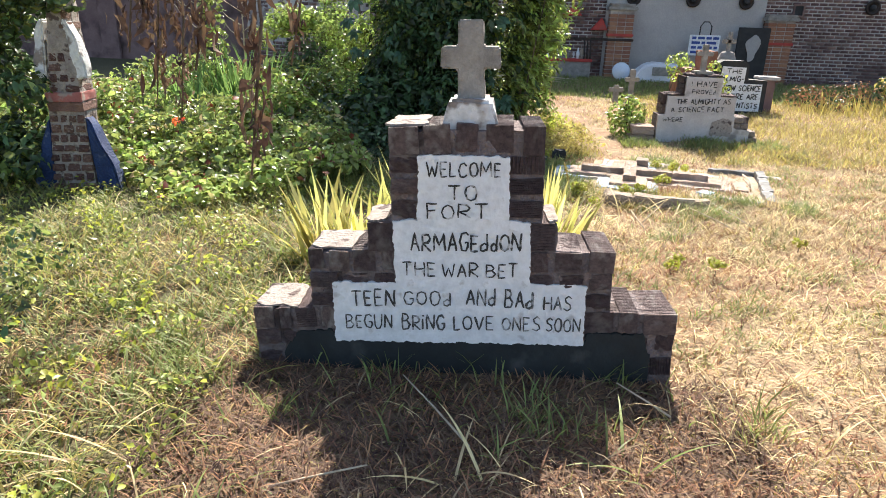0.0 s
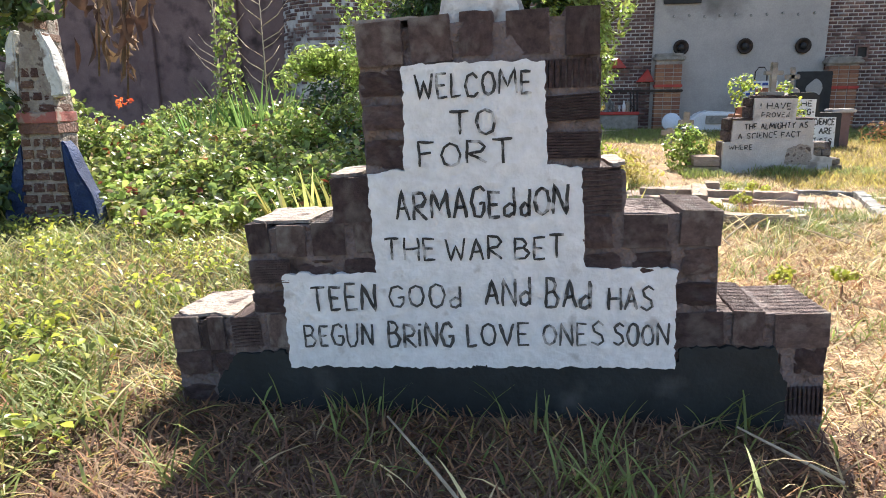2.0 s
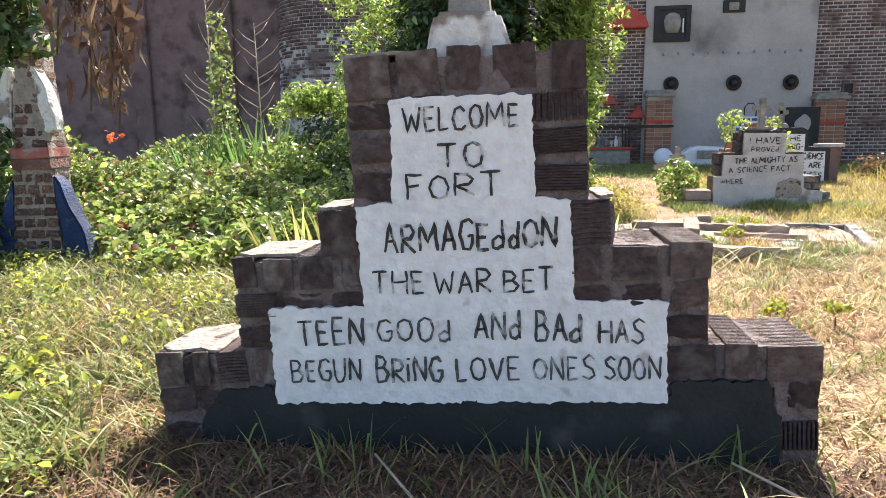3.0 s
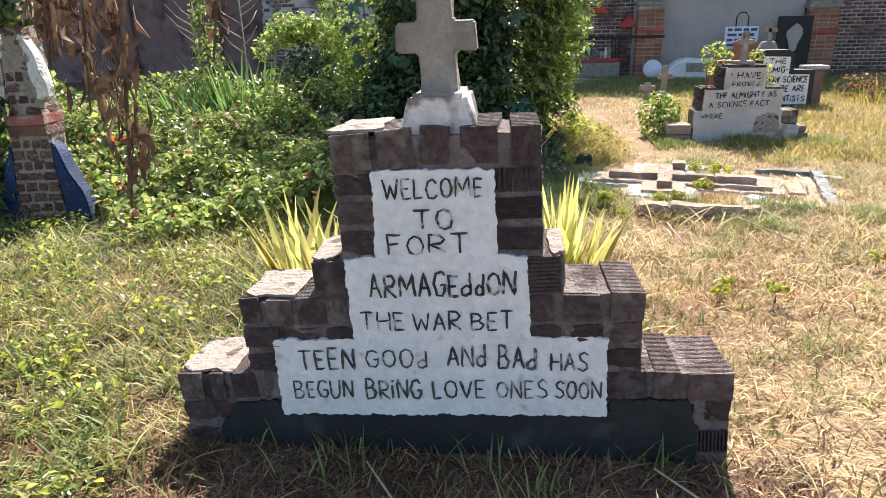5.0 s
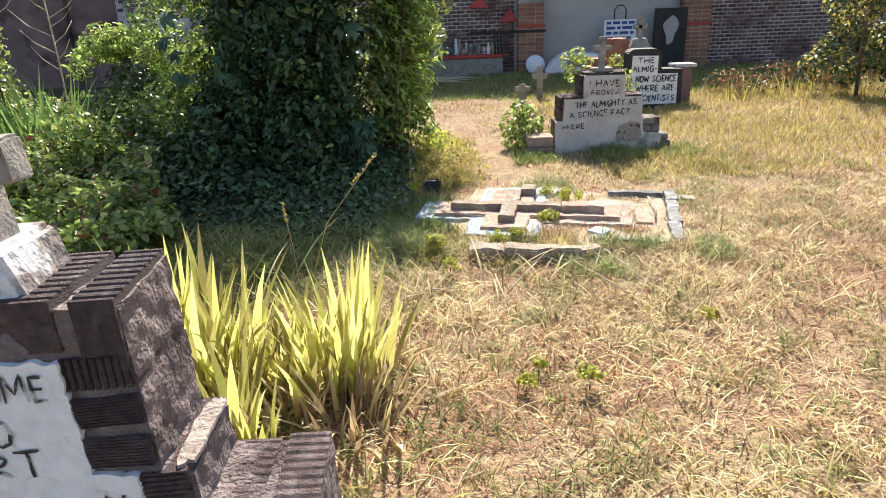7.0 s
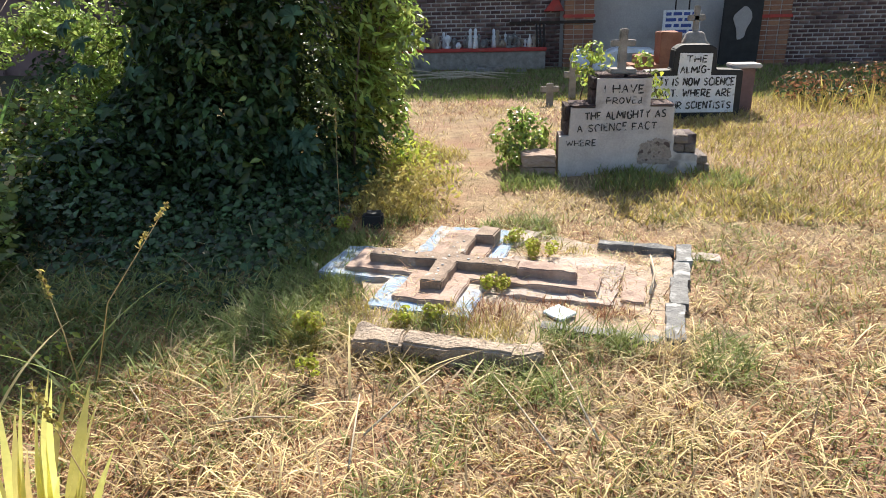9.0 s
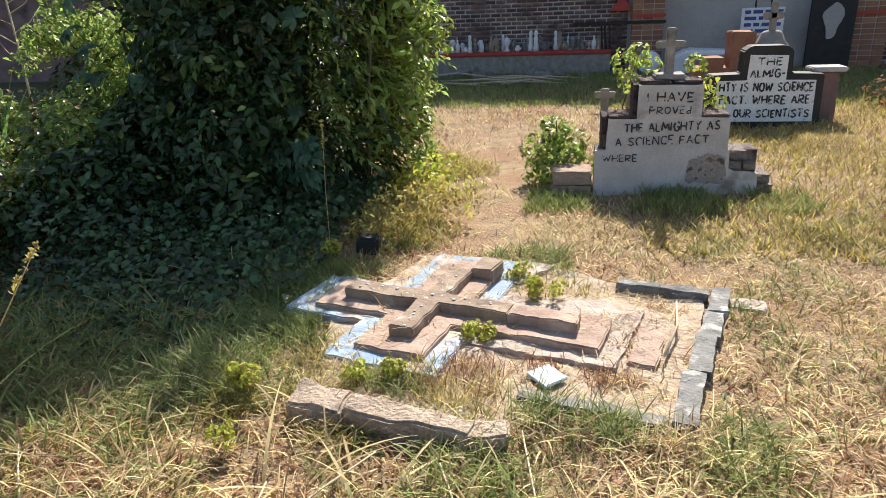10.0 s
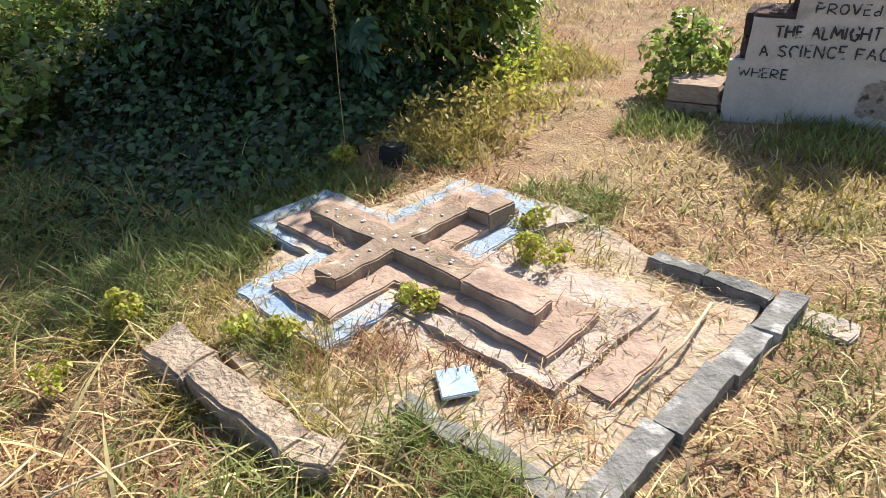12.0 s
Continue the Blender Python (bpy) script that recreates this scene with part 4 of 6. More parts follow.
# ---- the flat grave ----
def cross_outline(l, r, f, b, w0, w1, x0=-0.1, x1=0.03):
    """A cross from above: left, right, front and back reach; the long arm from w0 to w1, the upright from x0 to x1."""
    return [(l, w0), (x0, w0), (x0, f), (x1, f), (x1, w0), (r, w0), (r, w1), (x1, w1), (x1, b), (x0, b), (x0, w1), (l, w1)]


def build_grave():
    g = thing("flat_grave", 2.2, 6.45, 0, rz=-12.5, label="flat cement grave with a raised stepped cross, kerbs broken", category="grave")
    bed = outline([(-0.3, -0.68), (0.5, -0.7), (0.62, -0.46), (1.1, -0.44), (1.1, 0.66), (0.62, 0.72), (0.28, 0.86), (-0.47, 0.8), (-0.5, 0.4), (-0.6, 0.0)], 0.075)
    bmesh.ops.translate(bed, vec=(0, 0, -0.05), verts=bed.verts)
    part("bed", roughen(bed, 0.022, 5, 2, 0.06), M_SAND, g, "sandy cement bed with straw")
    for name, mat, z0, z1, o, seed, label in (("blue_tier", M_BLUE, -0.01, 0.046, cross_outline(-0.82, 0.17, -0.475, 0.79, -0.14, 0.3, -0.38, 0.165), 1, "flaking blue painted lowest tier"),
                                              ("middle_tier", M_PINK, 0.01, 0.073, cross_outline(-0.67, 0.735, -0.385, 0.66, -0.08, 0.225, -0.265, 0.07), 2, "pinkish cement middle tier"),
                                              ("cross", M_CROSSTOP, 0.03, 0.122, cross_outline(-0.555, 0.3, -0.265, 0.45, 0.015, 0.125, -0.15, -0.035), 3, "brown cement cross set with pebbles")):
        bm = outline(o, z1 - z0, "z", 0.006)
        bmesh.ops.translate(bm, vec=(0, 0, z0), verts=bm.verts)
        part(name, roughen(bm, 0.009, 12, seed, 0.035), mat, g, label)
    part("cross_end", roughen(box(0.304, 0.615, 0.012, 0.13, 0.03, 0.124, 0.006), 0.009, 14, 19, 0.03), M_PINK, g, "cracked pinkish end of the long arm")
    part("sandy_tier", roughen(outline([(0.168, -0.165), (0.82, -0.16), (0.85, 0.4), (0.64, 0.45), (0.168, 0.34)], 0.044), 0.01, 15, 8, 0.035), M_TIER, g, "sandy cement end of the lowest tier")
    part("cross_tip", roughen(box(-0.045, 0.075, 0.44, 0.62, 0.04, 0.132, 0.008), 0.008, 11, 5, 0.04), M_CROSSTOP, g, "broken end of the cross")
    for i, (x, y) in enumerate([(-0.5 + 0.045 * i, 0.07) for i in range(17)] + [(-0.09, -0.24 + 0.05 * i) for i in range(13)]):
        peb = lathe([(0.004, 0), (0.009, 0.002), (0.007, 0.005), (0.003, 0.006)], 7, 0.75)
        ob = part("pebble", peb, M_PEBBLE, g)
        ob.location = (x + random.uniform(-0.025, 0.025), y + random.uniform(-0.03, 0.03), 0.121)
    for i, (a, b) in enumerate([(-0.47, -0.1), (-0.1, 0.22), (0.22, 0.48), (0.48, 0.74)]):
        x = 1.085 + 0.03 * (a + b)
        part("kerb_stone", roughen(box(x, x + 0.085, a, b - 0.002, -0.06, 0.06 + 0.004 * (i % 2), 0.0), 0.008, 15, 3 + i, 0.025), M_GREYSTONE, g, "grey slate kerb")
    for i, (a, b) in enumerate([(0.67, 0.88), (0.885, 1.11)]):
        part("kerb_stone", roughen(box(a, b, 0.645, 0.715, -0.06, 0.064, 0.004), 0.011, 13, 7 + i, 0.03), M_GREYSTONE, g, "grey slate kerb")
    for i, (a, b, top) in enumerate([(0.52, 0.74, 0.052), (0.745, 1.06, 0.04)]):
        part("kerb_stone", roughen(box(a, b, -0.5 + 0.02 * i, -0.43 + 0.02 * i, -0.06, top, 0.004), 0.012, 13, 11 + i, 0.03), M_GREYSTONE, g, "grey slate kerb, partly buried")
    for x, y, L, deep, rot, mat, seed in ((-0.165, -0.78, 0.115, 0.085, 6, M_BUFF, 21), (0.21, -0.78, 0.245, 0.06, 1, M_BUFF, 22), (0.5, -0.755, 0.07, 0.065, 12, M_BUFF, 23)):
        ob = part("front_stone", roughen(box(-L, L, -deep, deep * 0.8, -0.06, 0.085, 0.01), 0.02, 8.5, seed, 0.028), mat, g, "broken buff stone kerb")
        ob.location, ob.rotation_euler = (x, y, 0), (0, 0, radians(rot))
    t = part("tile", box(-0.062, 0.062, -0.055, 0.055, 0, 0.014, 0.003), M_GLASS_TILE, g, "loose pale blue tile")
    t.location, t.rotation_euler = (0.58, -0.31, 0.036), (radians(3), 0, radians(-36))
    part("pale_slab", roughen(outline([(-0.14, 0.55), (0.2, 0.52), (0.3, 0.84), (-0.16, 0.8)], 0.044), 0.012, 15, 33, 0.035), M_TIER, g)
    part("pale_slab", roughen(box(0.85, 0.97, -0.1, 0.24, 0.0, 0.046, 0.006), 0.008, 15, 31, 0.035), M_PINK, g)
    part("pale_slab", roughen(box(1.19, 1.37, 0.64, 0.76, -0.03, 0.016, 0.006), 0.012, 15, 35, 0.035), M_TIER, g)
    part("dry_stick", tube([(0.99, -0.02, 0.06), (1.01, 0.24, 0.075), (0.98, 0.5, 0.07)], 0.007, 0.005, 5), M_STICK, g)


build_grave()


# ---- the brick figure at the lawn's edge ----
def build_brick_pillar():
    p = thing("brick_pillar", -2.72, 5.4, 0, rz=8, label="brick pillar with white sleeve-like slabs and blue skirts", category="pillar")
    half = lambda z: 0.18 - 0.05 * min(z, 0.8) / 0.8 - 0.07 * max(z - 0.8, 0) / 0.8
    mid = lambda z: 0.045 * z
    steps = [-0.05, 0.4, 0.8, 1.2, 1.62]
    core = outline([(mid(z) + half(z) - 0.008, z) for z in steps] + [(mid(z) - half(z) + 0.008, z) for z in steps[::-1]], 0.24, "y")
    bmesh.ops.translate(core, vec=(0, -0.12, 0), verts=core.verts)
    part("mortar", roughen(core, 0.01, 9, 5, 0.05), M_SMEAR, p)
    small = BRICKS[2].copy()
    small.materials[0] = M_REDBROWN
    for r in range(20):
        z = 0.04 + r * 0.08
        if 0.66 < z < 0.8:
            continue
        w = 2 * half(z)
        n = (4 if r % 2 else 3) if z < 0.66 else 3 if r % 2 else 2
        for i in range(n):
            ob = put("brick", small, None, p)
            u = mid(z) - w / 2 + w * i / n
            ob.scale, ob.location = (w / n - random.uniform(0.01, 0.026), 0.285 - 0.003 * r, random.uniform(0.048, 0.064)), (u + w / n / 2 + random.uniform(-0.008, 0.008), random.uniform(-0.012, 0.012), z)
    part("band", roughen(box(-0.105, 0.17, -0.145, 0.14, 0.66, 0.735, 0.006), 0.008, 9, 2, 0.04), M_REDBROWN, p)
    part("red_band", roughen(box(-0.11, 0.17, -0.148, 0.145, 0.737, 0.81, 0.006), 0.008, 9, 4, 0.04), M_FADEDRED, p, "faded red painted band with worn writing")
    for sx in (-1, 1):
        arm = outline([(0.065, 1.35), (0.095, 1.37), (0.15, 1.24), (0.195, 1.02), (0.2, 0.92), (0.105, 0.91), (0.095, 1.1)], 0.12, "y", 0.012)
        sk = outline([(0.13, 0.62), (0.165, 0.58), (0.25, 0.36), (0.33, 0.14), (0.345, -0.02), (0.16, -0.02)], 0.16, "y", 0.015)
        for bm, nm, mat, label, seed in ((arm, "sleeve", M_BLOCK, "white-painted sleeve slab", 3), (sk, "skirt", M_BLUECLOTH, "deep blue painted skirt slab", 8)):
            roughen(bm, 0.014, 7, sx + seed, 0.05)
            for v in bm.verts:
                v.co.x = v.co.x * sx + 0.03
            bmesh.ops.recalc_face_normals(bm, faces=bm.faces[:])
            part(nm, bm, mat, p, label).location = (0, -0.13, 0)


build_brick_pillar()


# ---- plants ----
def patches(x, y, f=1.0):
    return 0.5 + 0.25 * np.sin(x * 2.7 * f + 1.3 * np.sin(y * 1.9 * f)) + 0.25 * np.sin(y * 3.3 * f + 1.7 * np.sin(x * 2.2 * f))


def clump(centre, radius, n, squash=1.0):
    """Points through the outer part of an uneven ball, and the way out at each."""
    d = rng.normal(size=(n, 3))
    d /= np.linalg.norm(d, axis=1, keepdims=True)
    r = radius * rng.uniform(0.55, 1.05, n) ** 0.6
    p = d * r[:, None]
    p[:, 2] *= squash
    return p + np.array(centre), d + rng.normal(scale=0.55, size=(n, 3)) + np.array([0, 0, 0.35])


def bush(name, balls, per, size, mat, label, category, trunk=(), tip=None, tip_share=0.0, slim=0.55):
    ob = thing(name, *trunk[0][0][0][:2], 0, label=label, category=category) if trunk else thing(name, balls[0][0], balls[0][1], 0, label=label, category=category)
    inv = ob.matrix_world.inverted()
    for pts, r0, r1 in trunk:
        part("stem", tube([inv @ Vector(q) for q in pts], r0, r1), M_BARK, ob)
    ps, ns = [], []
    for x, y, z, r in balls:
        p, d = clump((x, y, z), r, int(per * r * r), 0.9)
        ps.append(p)
        ns.append(d)
    p, d = np.concatenate(ps), np.concatenate(ns)
    keep = p[:, 2] > 0.02
    p, d = p[keep] - np.array(ob.location), d[keep]
    pick = rng.uniform(size=len(p)) < tip_share
    for nm, mt, sel in (("crown", mat, ~pick), ("young_leaves", tip, pick)):
        if mt and sel.any():
            put(nm, leaves(nm, p[sel], d[sel], (0.4 + 0.95 * rng.uniform(0, 1, sel.sum()) ** 1.3) * size, slim), mt, ob)["kind"] = "stuff"
    return ob


def sprays(name, at, out, twig, per, size, mat, parent, sag=0.35):
    """Drooping twigs of paired leaves: one twig from each place, the way out given."""
    n = len(at)
    d = out + rng.normal(scale=0.35, size=(n, 3))
    d /= np.linalg.norm(d, axis=1, keepdims=True)
    L = twig * rng.uniform(0.5, 1.3, n)
    f = np.tile(np.linspace(0.15, 1.0, per), n)
    i = np.repeat(np.arange(n), per)
    c = at[i] + d[i] * (L[i] * f)[:, None]
    c[:, 2] -= sag * L[i] * f * f
    sign = np.where(np.arange(n * per) % 2, 1.0, -1.0)
    side = np.cross(d[i], np.array([0, 0, 1.0]))
    axis = side * sign[:, None] * (1.1 - f)[:, None] + d[i] * 0.6 + np.array([0, 0, -0.45]) + rng.normal(scale=0.2, size=(n * per, 3))
    axis /= np.linalg.norm(axis, axis=1, keepdims=True)
    nrm = np.cross(axis, np.cross(np.array([0, 0, 1.0]) + rng.normal(scale=0.35, size=(n * per, 3)), axis))
    s = size * rng.uniform(0.6, 1.25, n)[i] * rng.uniform(0.75, 1.15, n * per)
    c += axis * s[:, None] * 0.4
    put(name, leaves(name, c - np.array(parent.location), nrm, s, 0.42, 0.12, np.cross(axis, nrm)), mat, parent)["kind"] = "stuff"


def build_plants():
    R = random.Random(5)
    # the large dark bush beside the grave; leaf colours paint its sunlit edges
    balls = [(0.3, 9.0, 0.8, 0.85), (-0.5, 9.1, 0.9, 0.8), (0.75, 8.9, 0.7, 0.6), (0.6, 9.1, 1.5, 0.8), (-0.3, 9.2, 1.8, 0.85), (0.35, 9.3, 2.4, 0.8), (-0.6, 9.4, 2.6, 0.7), (0.7, 9.3, 2.2, 0.55), (0.2, 9.5, 3.2, 0.75), (-0.9, 8.8, 0.5, 0.6), (0.2, 8.3, 0.45, 0.5), (-0.4, 8.2, 0.4, 0.5), (0.85, 8.5, 0.4, 0.4), (0.9, 9.0, 1.2, 0.5), (-0.6, 9.3, 2.0, 0.5), (-0.5, 9.4, 2.8, 0.5), (-0.7, 9.2, 1.4, 0.45), (-0.3, 9.5, 3.5, 0.6), (-0.9, 8.4, 0.45, 0.5), (-1.3, 8.5, 0.4, 0.45), (-0.6, 7.8, 0.3, 0.4), (0.3, 7.9, 0.25, 0.35)]
    for _ in range(26):
        a = R.uniform(-2.6, 0.6)
        balls.append((min(1.05, 0.2 + R.uniform(0.9, 1.25) * math.cos(a)), 9.1 + R.uniform(0.7, 1.0) * math.sin(a), R.uniform(0.3, 3.0), R.uniform(0.2, 0.36)))
    for _ in range(90):
        a, h = R.uniform(-3.0, 0.5), R.uniform(0.1, 3.3)
        reach = R.uniform(0.95, 1.45) * (1.0 if h < 2.4 else 0.85)
        balls.append((min(1.12 + 0.25 * R.random() ** 2, 0.15 + reach * 1.05 * math.cos(a)), 9.15 + reach * 0.85 * math.sin(a), h, R.uniform(0.09, 0.19)))
    balls = [(min(max(x, r - (0.5 if z > 0.7 else 1.0)), (1.0 if z < 0.4 else 0.78) - r), y, z, r) for x, y, z, r in balls if x > -1.0]
    trunk = [([(0.1 + dx * 0.1, 9.1, 0), (0.1 + dx * 0.5, 9.1 + dy * 0.3, 1.0), (0.1 + dx, 9.15 + dy, 2.4)], 0.07, 0.02) for dx, dy in ((0, 0), (0.7, -0.2), (-0.7, 0.1), (0.3, 0.4), (-0.3, -0.3))]
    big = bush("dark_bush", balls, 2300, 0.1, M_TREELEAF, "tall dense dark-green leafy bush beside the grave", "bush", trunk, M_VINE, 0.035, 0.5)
    # brighter leaf colours put sunlight into the outer twigs; dark ones stay shaded
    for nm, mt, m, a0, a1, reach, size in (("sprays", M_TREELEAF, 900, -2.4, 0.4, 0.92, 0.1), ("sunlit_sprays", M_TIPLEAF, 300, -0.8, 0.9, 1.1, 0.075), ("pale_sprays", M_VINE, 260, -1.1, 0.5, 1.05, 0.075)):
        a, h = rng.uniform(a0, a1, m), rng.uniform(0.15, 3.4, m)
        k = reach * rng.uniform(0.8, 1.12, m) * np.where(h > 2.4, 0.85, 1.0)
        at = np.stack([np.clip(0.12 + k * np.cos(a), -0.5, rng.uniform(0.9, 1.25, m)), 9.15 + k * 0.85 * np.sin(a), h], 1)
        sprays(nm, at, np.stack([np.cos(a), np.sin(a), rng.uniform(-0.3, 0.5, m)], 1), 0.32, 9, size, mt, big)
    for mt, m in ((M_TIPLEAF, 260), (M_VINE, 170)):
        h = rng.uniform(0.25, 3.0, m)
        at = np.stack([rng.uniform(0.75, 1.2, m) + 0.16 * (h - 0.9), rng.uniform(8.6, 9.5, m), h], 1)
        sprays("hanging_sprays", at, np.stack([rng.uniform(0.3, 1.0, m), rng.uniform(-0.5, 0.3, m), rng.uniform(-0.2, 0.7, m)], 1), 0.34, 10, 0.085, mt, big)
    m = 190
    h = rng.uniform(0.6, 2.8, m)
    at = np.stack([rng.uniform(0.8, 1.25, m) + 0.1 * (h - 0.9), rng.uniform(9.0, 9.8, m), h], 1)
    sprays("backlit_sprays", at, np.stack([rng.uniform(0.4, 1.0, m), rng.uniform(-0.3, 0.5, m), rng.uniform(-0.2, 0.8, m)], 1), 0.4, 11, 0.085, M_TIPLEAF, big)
    m = 150
    h = rng.uniform(0.3, 3.2, m)
    at = np.stack([rng.uniform(0.6, 0.95, m), rng.uniform(8.35, 8.9, m), h], 1)
    sprays("stray_sprays", at, np.stack([rng.uniform(0.2, 1.0, m), rng.uniform(-0.8, 0.0, m), rng.uniform(0.0, 0.9, m)], 1), 0.42, 11, 0.07, M_VINE, big)
    # broad hand-shaped leaves low on the shaded side
    at = np.array([(0.5 + 0.55 * math.cos(a) * q, 8.2 - 0.28 * q + 0.2 * math.sin(a), 0.18 + 0.5 * R.random() * q) for a, q in ((R.uniform(0, 3.14), R.uniform(0.3, 1.0)) for _ in range(46))] + [(R.uniform(-1.1, 0.95), R.uniform(8.1, 8.35), R.uniform(0.15, 1.6)) for _ in range(40)])
    m, lobes = len(at), 6
    heading = np.stack([rng.normal(scale=0.5, size=m), np.full(m, -0.8), rng.uniform(0.4, 1.2, m)], 1)
    heading /= np.linalg.norm(heading, axis=1, keepdims=True)
    side = np.cross(heading, rng.normal(size=(m, 3)))
    side /= np.linalg.norm(side, axis=1, keepdims=True)
    up = np.cross(heading, side)
    i, th = np.repeat(np.arange(m), lobes), np.tile(np.linspace(-2.0, 2.0, lobes), m)
    axis = side[i] * np.cos(th)[:, None] + up[i] * np.sin(th)[:, None] - heading[i] * 0.25
    axis /= np.linalg.norm(axis, axis=1, keepdims=True)
    sz = rng.uniform(0.09, 0.16, m)[i] * (1.05 - 0.2 * np.abs(th))
    nrm = heading[i] - axis * np.sum(heading[i] * axis, 1, keepdims=True)
    put("broad_leaves", leaves("broad_leaves", at[i] + axis * sz[:, None] * 0.5 - np.array(big.location), nrm, sz, 0.5, 0.2, np.cross(axis, nrm)), M_PALMATE, big, "broad green hand-shaped leaves")["kind"] = "stuff"
    # pale leaf colours paint the sunlit rim on both flanks
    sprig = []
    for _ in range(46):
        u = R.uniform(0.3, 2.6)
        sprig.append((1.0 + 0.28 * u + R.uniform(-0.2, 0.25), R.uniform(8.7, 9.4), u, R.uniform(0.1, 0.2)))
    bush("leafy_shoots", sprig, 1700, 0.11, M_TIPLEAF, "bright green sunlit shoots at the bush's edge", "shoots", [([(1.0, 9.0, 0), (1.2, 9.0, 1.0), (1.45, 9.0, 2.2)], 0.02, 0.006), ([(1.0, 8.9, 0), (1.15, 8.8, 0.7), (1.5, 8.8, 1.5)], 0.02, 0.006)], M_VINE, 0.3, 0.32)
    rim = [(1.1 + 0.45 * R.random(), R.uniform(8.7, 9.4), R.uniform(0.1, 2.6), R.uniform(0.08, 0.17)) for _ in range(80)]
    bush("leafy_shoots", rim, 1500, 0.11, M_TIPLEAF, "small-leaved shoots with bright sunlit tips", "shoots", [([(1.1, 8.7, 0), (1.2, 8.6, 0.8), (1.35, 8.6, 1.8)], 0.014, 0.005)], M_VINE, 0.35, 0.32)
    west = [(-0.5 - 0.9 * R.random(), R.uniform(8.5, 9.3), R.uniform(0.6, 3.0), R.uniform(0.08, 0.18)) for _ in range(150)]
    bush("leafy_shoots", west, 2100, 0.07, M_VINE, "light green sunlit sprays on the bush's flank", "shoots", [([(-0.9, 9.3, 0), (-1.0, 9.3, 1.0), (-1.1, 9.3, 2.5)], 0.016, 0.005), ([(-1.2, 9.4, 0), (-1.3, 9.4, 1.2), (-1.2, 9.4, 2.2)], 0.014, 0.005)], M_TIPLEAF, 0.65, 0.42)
    # the round shrub: leaf colours paint a sunlit dome over a shaded inside
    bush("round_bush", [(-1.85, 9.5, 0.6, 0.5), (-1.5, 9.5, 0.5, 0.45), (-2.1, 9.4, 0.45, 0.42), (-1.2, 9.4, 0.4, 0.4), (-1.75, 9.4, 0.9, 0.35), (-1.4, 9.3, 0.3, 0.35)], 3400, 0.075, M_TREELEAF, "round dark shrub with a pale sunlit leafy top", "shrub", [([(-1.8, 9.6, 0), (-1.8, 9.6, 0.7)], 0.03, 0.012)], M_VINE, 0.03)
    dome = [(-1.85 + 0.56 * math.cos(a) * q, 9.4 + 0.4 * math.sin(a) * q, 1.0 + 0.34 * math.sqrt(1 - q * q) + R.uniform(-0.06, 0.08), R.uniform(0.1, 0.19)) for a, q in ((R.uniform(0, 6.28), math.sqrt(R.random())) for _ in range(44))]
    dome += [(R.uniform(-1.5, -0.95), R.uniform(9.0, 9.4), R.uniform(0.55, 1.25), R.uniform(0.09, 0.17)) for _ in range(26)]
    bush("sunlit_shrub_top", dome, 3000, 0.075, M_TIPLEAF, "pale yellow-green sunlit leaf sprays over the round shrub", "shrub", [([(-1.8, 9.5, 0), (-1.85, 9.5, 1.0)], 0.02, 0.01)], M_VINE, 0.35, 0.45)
    mass = [(R.uniform(-1.6, -0.7), R.uniform(7.6, 8.6), R.uniform(0.08, 0.45), R.uniform(0.12, 0.24)) for _ in range(34)]
    bush("loose_shrub", mass, 2300, 0.075, M_VINE, "loose light and dark green shrub beside the big bush", "shrub", [([(-1.2, 8.2, 0), (-1.2, 8.2, 0.5)], 0.02, 0.008)], M_TREELEAF, 0.45)
    # low creeper over the left of the lawn
    n = 62000
    x = rng.uniform(-4.6, 0.5, n)
    y = rng.uniform(4.8, 9.4, n)
    top = 0.16 + 0.62 * np.clip((y - 5.0) / 2.4, 0, 1) * (0.7 + 0.3 * np.sin(x * 2.3 + y) * np.cos(y * 1.7 - x)) * np.clip((0.0 - x) / 0.9, 0.12, 1)
    keep = rng.uniform(size=n) < np.clip((y - 5.0 + 0.35 * np.sin(x * 3.1)) / 0.6, 0, 1)
    keep &= (x < -0.65 + 0.3 * np.sin(y * 2.3)) | (y < 5.6) & (x < -0.6)
    keep &= rng.uniform(size=n) < 0.35 + 0.9 * patches(x, y, 2.6)
    x, y, top = x[keep], y[keep], top[keep] * (0.7 + 0.6 * patches(x[keep], y[keep], 2.1))
    z = top * rng.uniform(0.25, 1.05, len(x)) ** 0.6
    nrm = rng.normal(scale=0.75, size=(len(x), 3)) + np.array([0, -0.15, 1.0])
    p = np.stack([x, y, z], 1)
    red = rng.uniform(size=len(x)) < 0.008 + 0.03 * (np.sin(x * 4 + y * 3) > 0.9)
    vine = thing("creeper", -2, 7, 0, label="thick low creeper with glossy light-green leaves", category="creeper")
    off = np.array([-2, 7, 0])
    young = ~red & (rng.uniform(size=len(x)) < 0.12 + 0.5 * (patches(x, y, 1.5) > 0.6) * (z > top * 0.7))
    dry = ~red & (rng.uniform(size=len(x)) < 0.07)
    young &= ~dry
    old = ~red & ~young & ~dry
    put("dry_leaves", leaves("dry_leaves", p[dry] - off, nrm[dry], rng.uniform(0.03, 0.09, dry.sum()), 0.5), M_STRAW, vine)["kind"] = "stuff"
    put("leaves", leaves("leaves", p[old] - off, nrm[old], 0.025 + 0.085 * rng.uniform(0, 1, old.sum()) ** 1.5, 0.62), M_VINE, vine)["kind"] = "stuff"
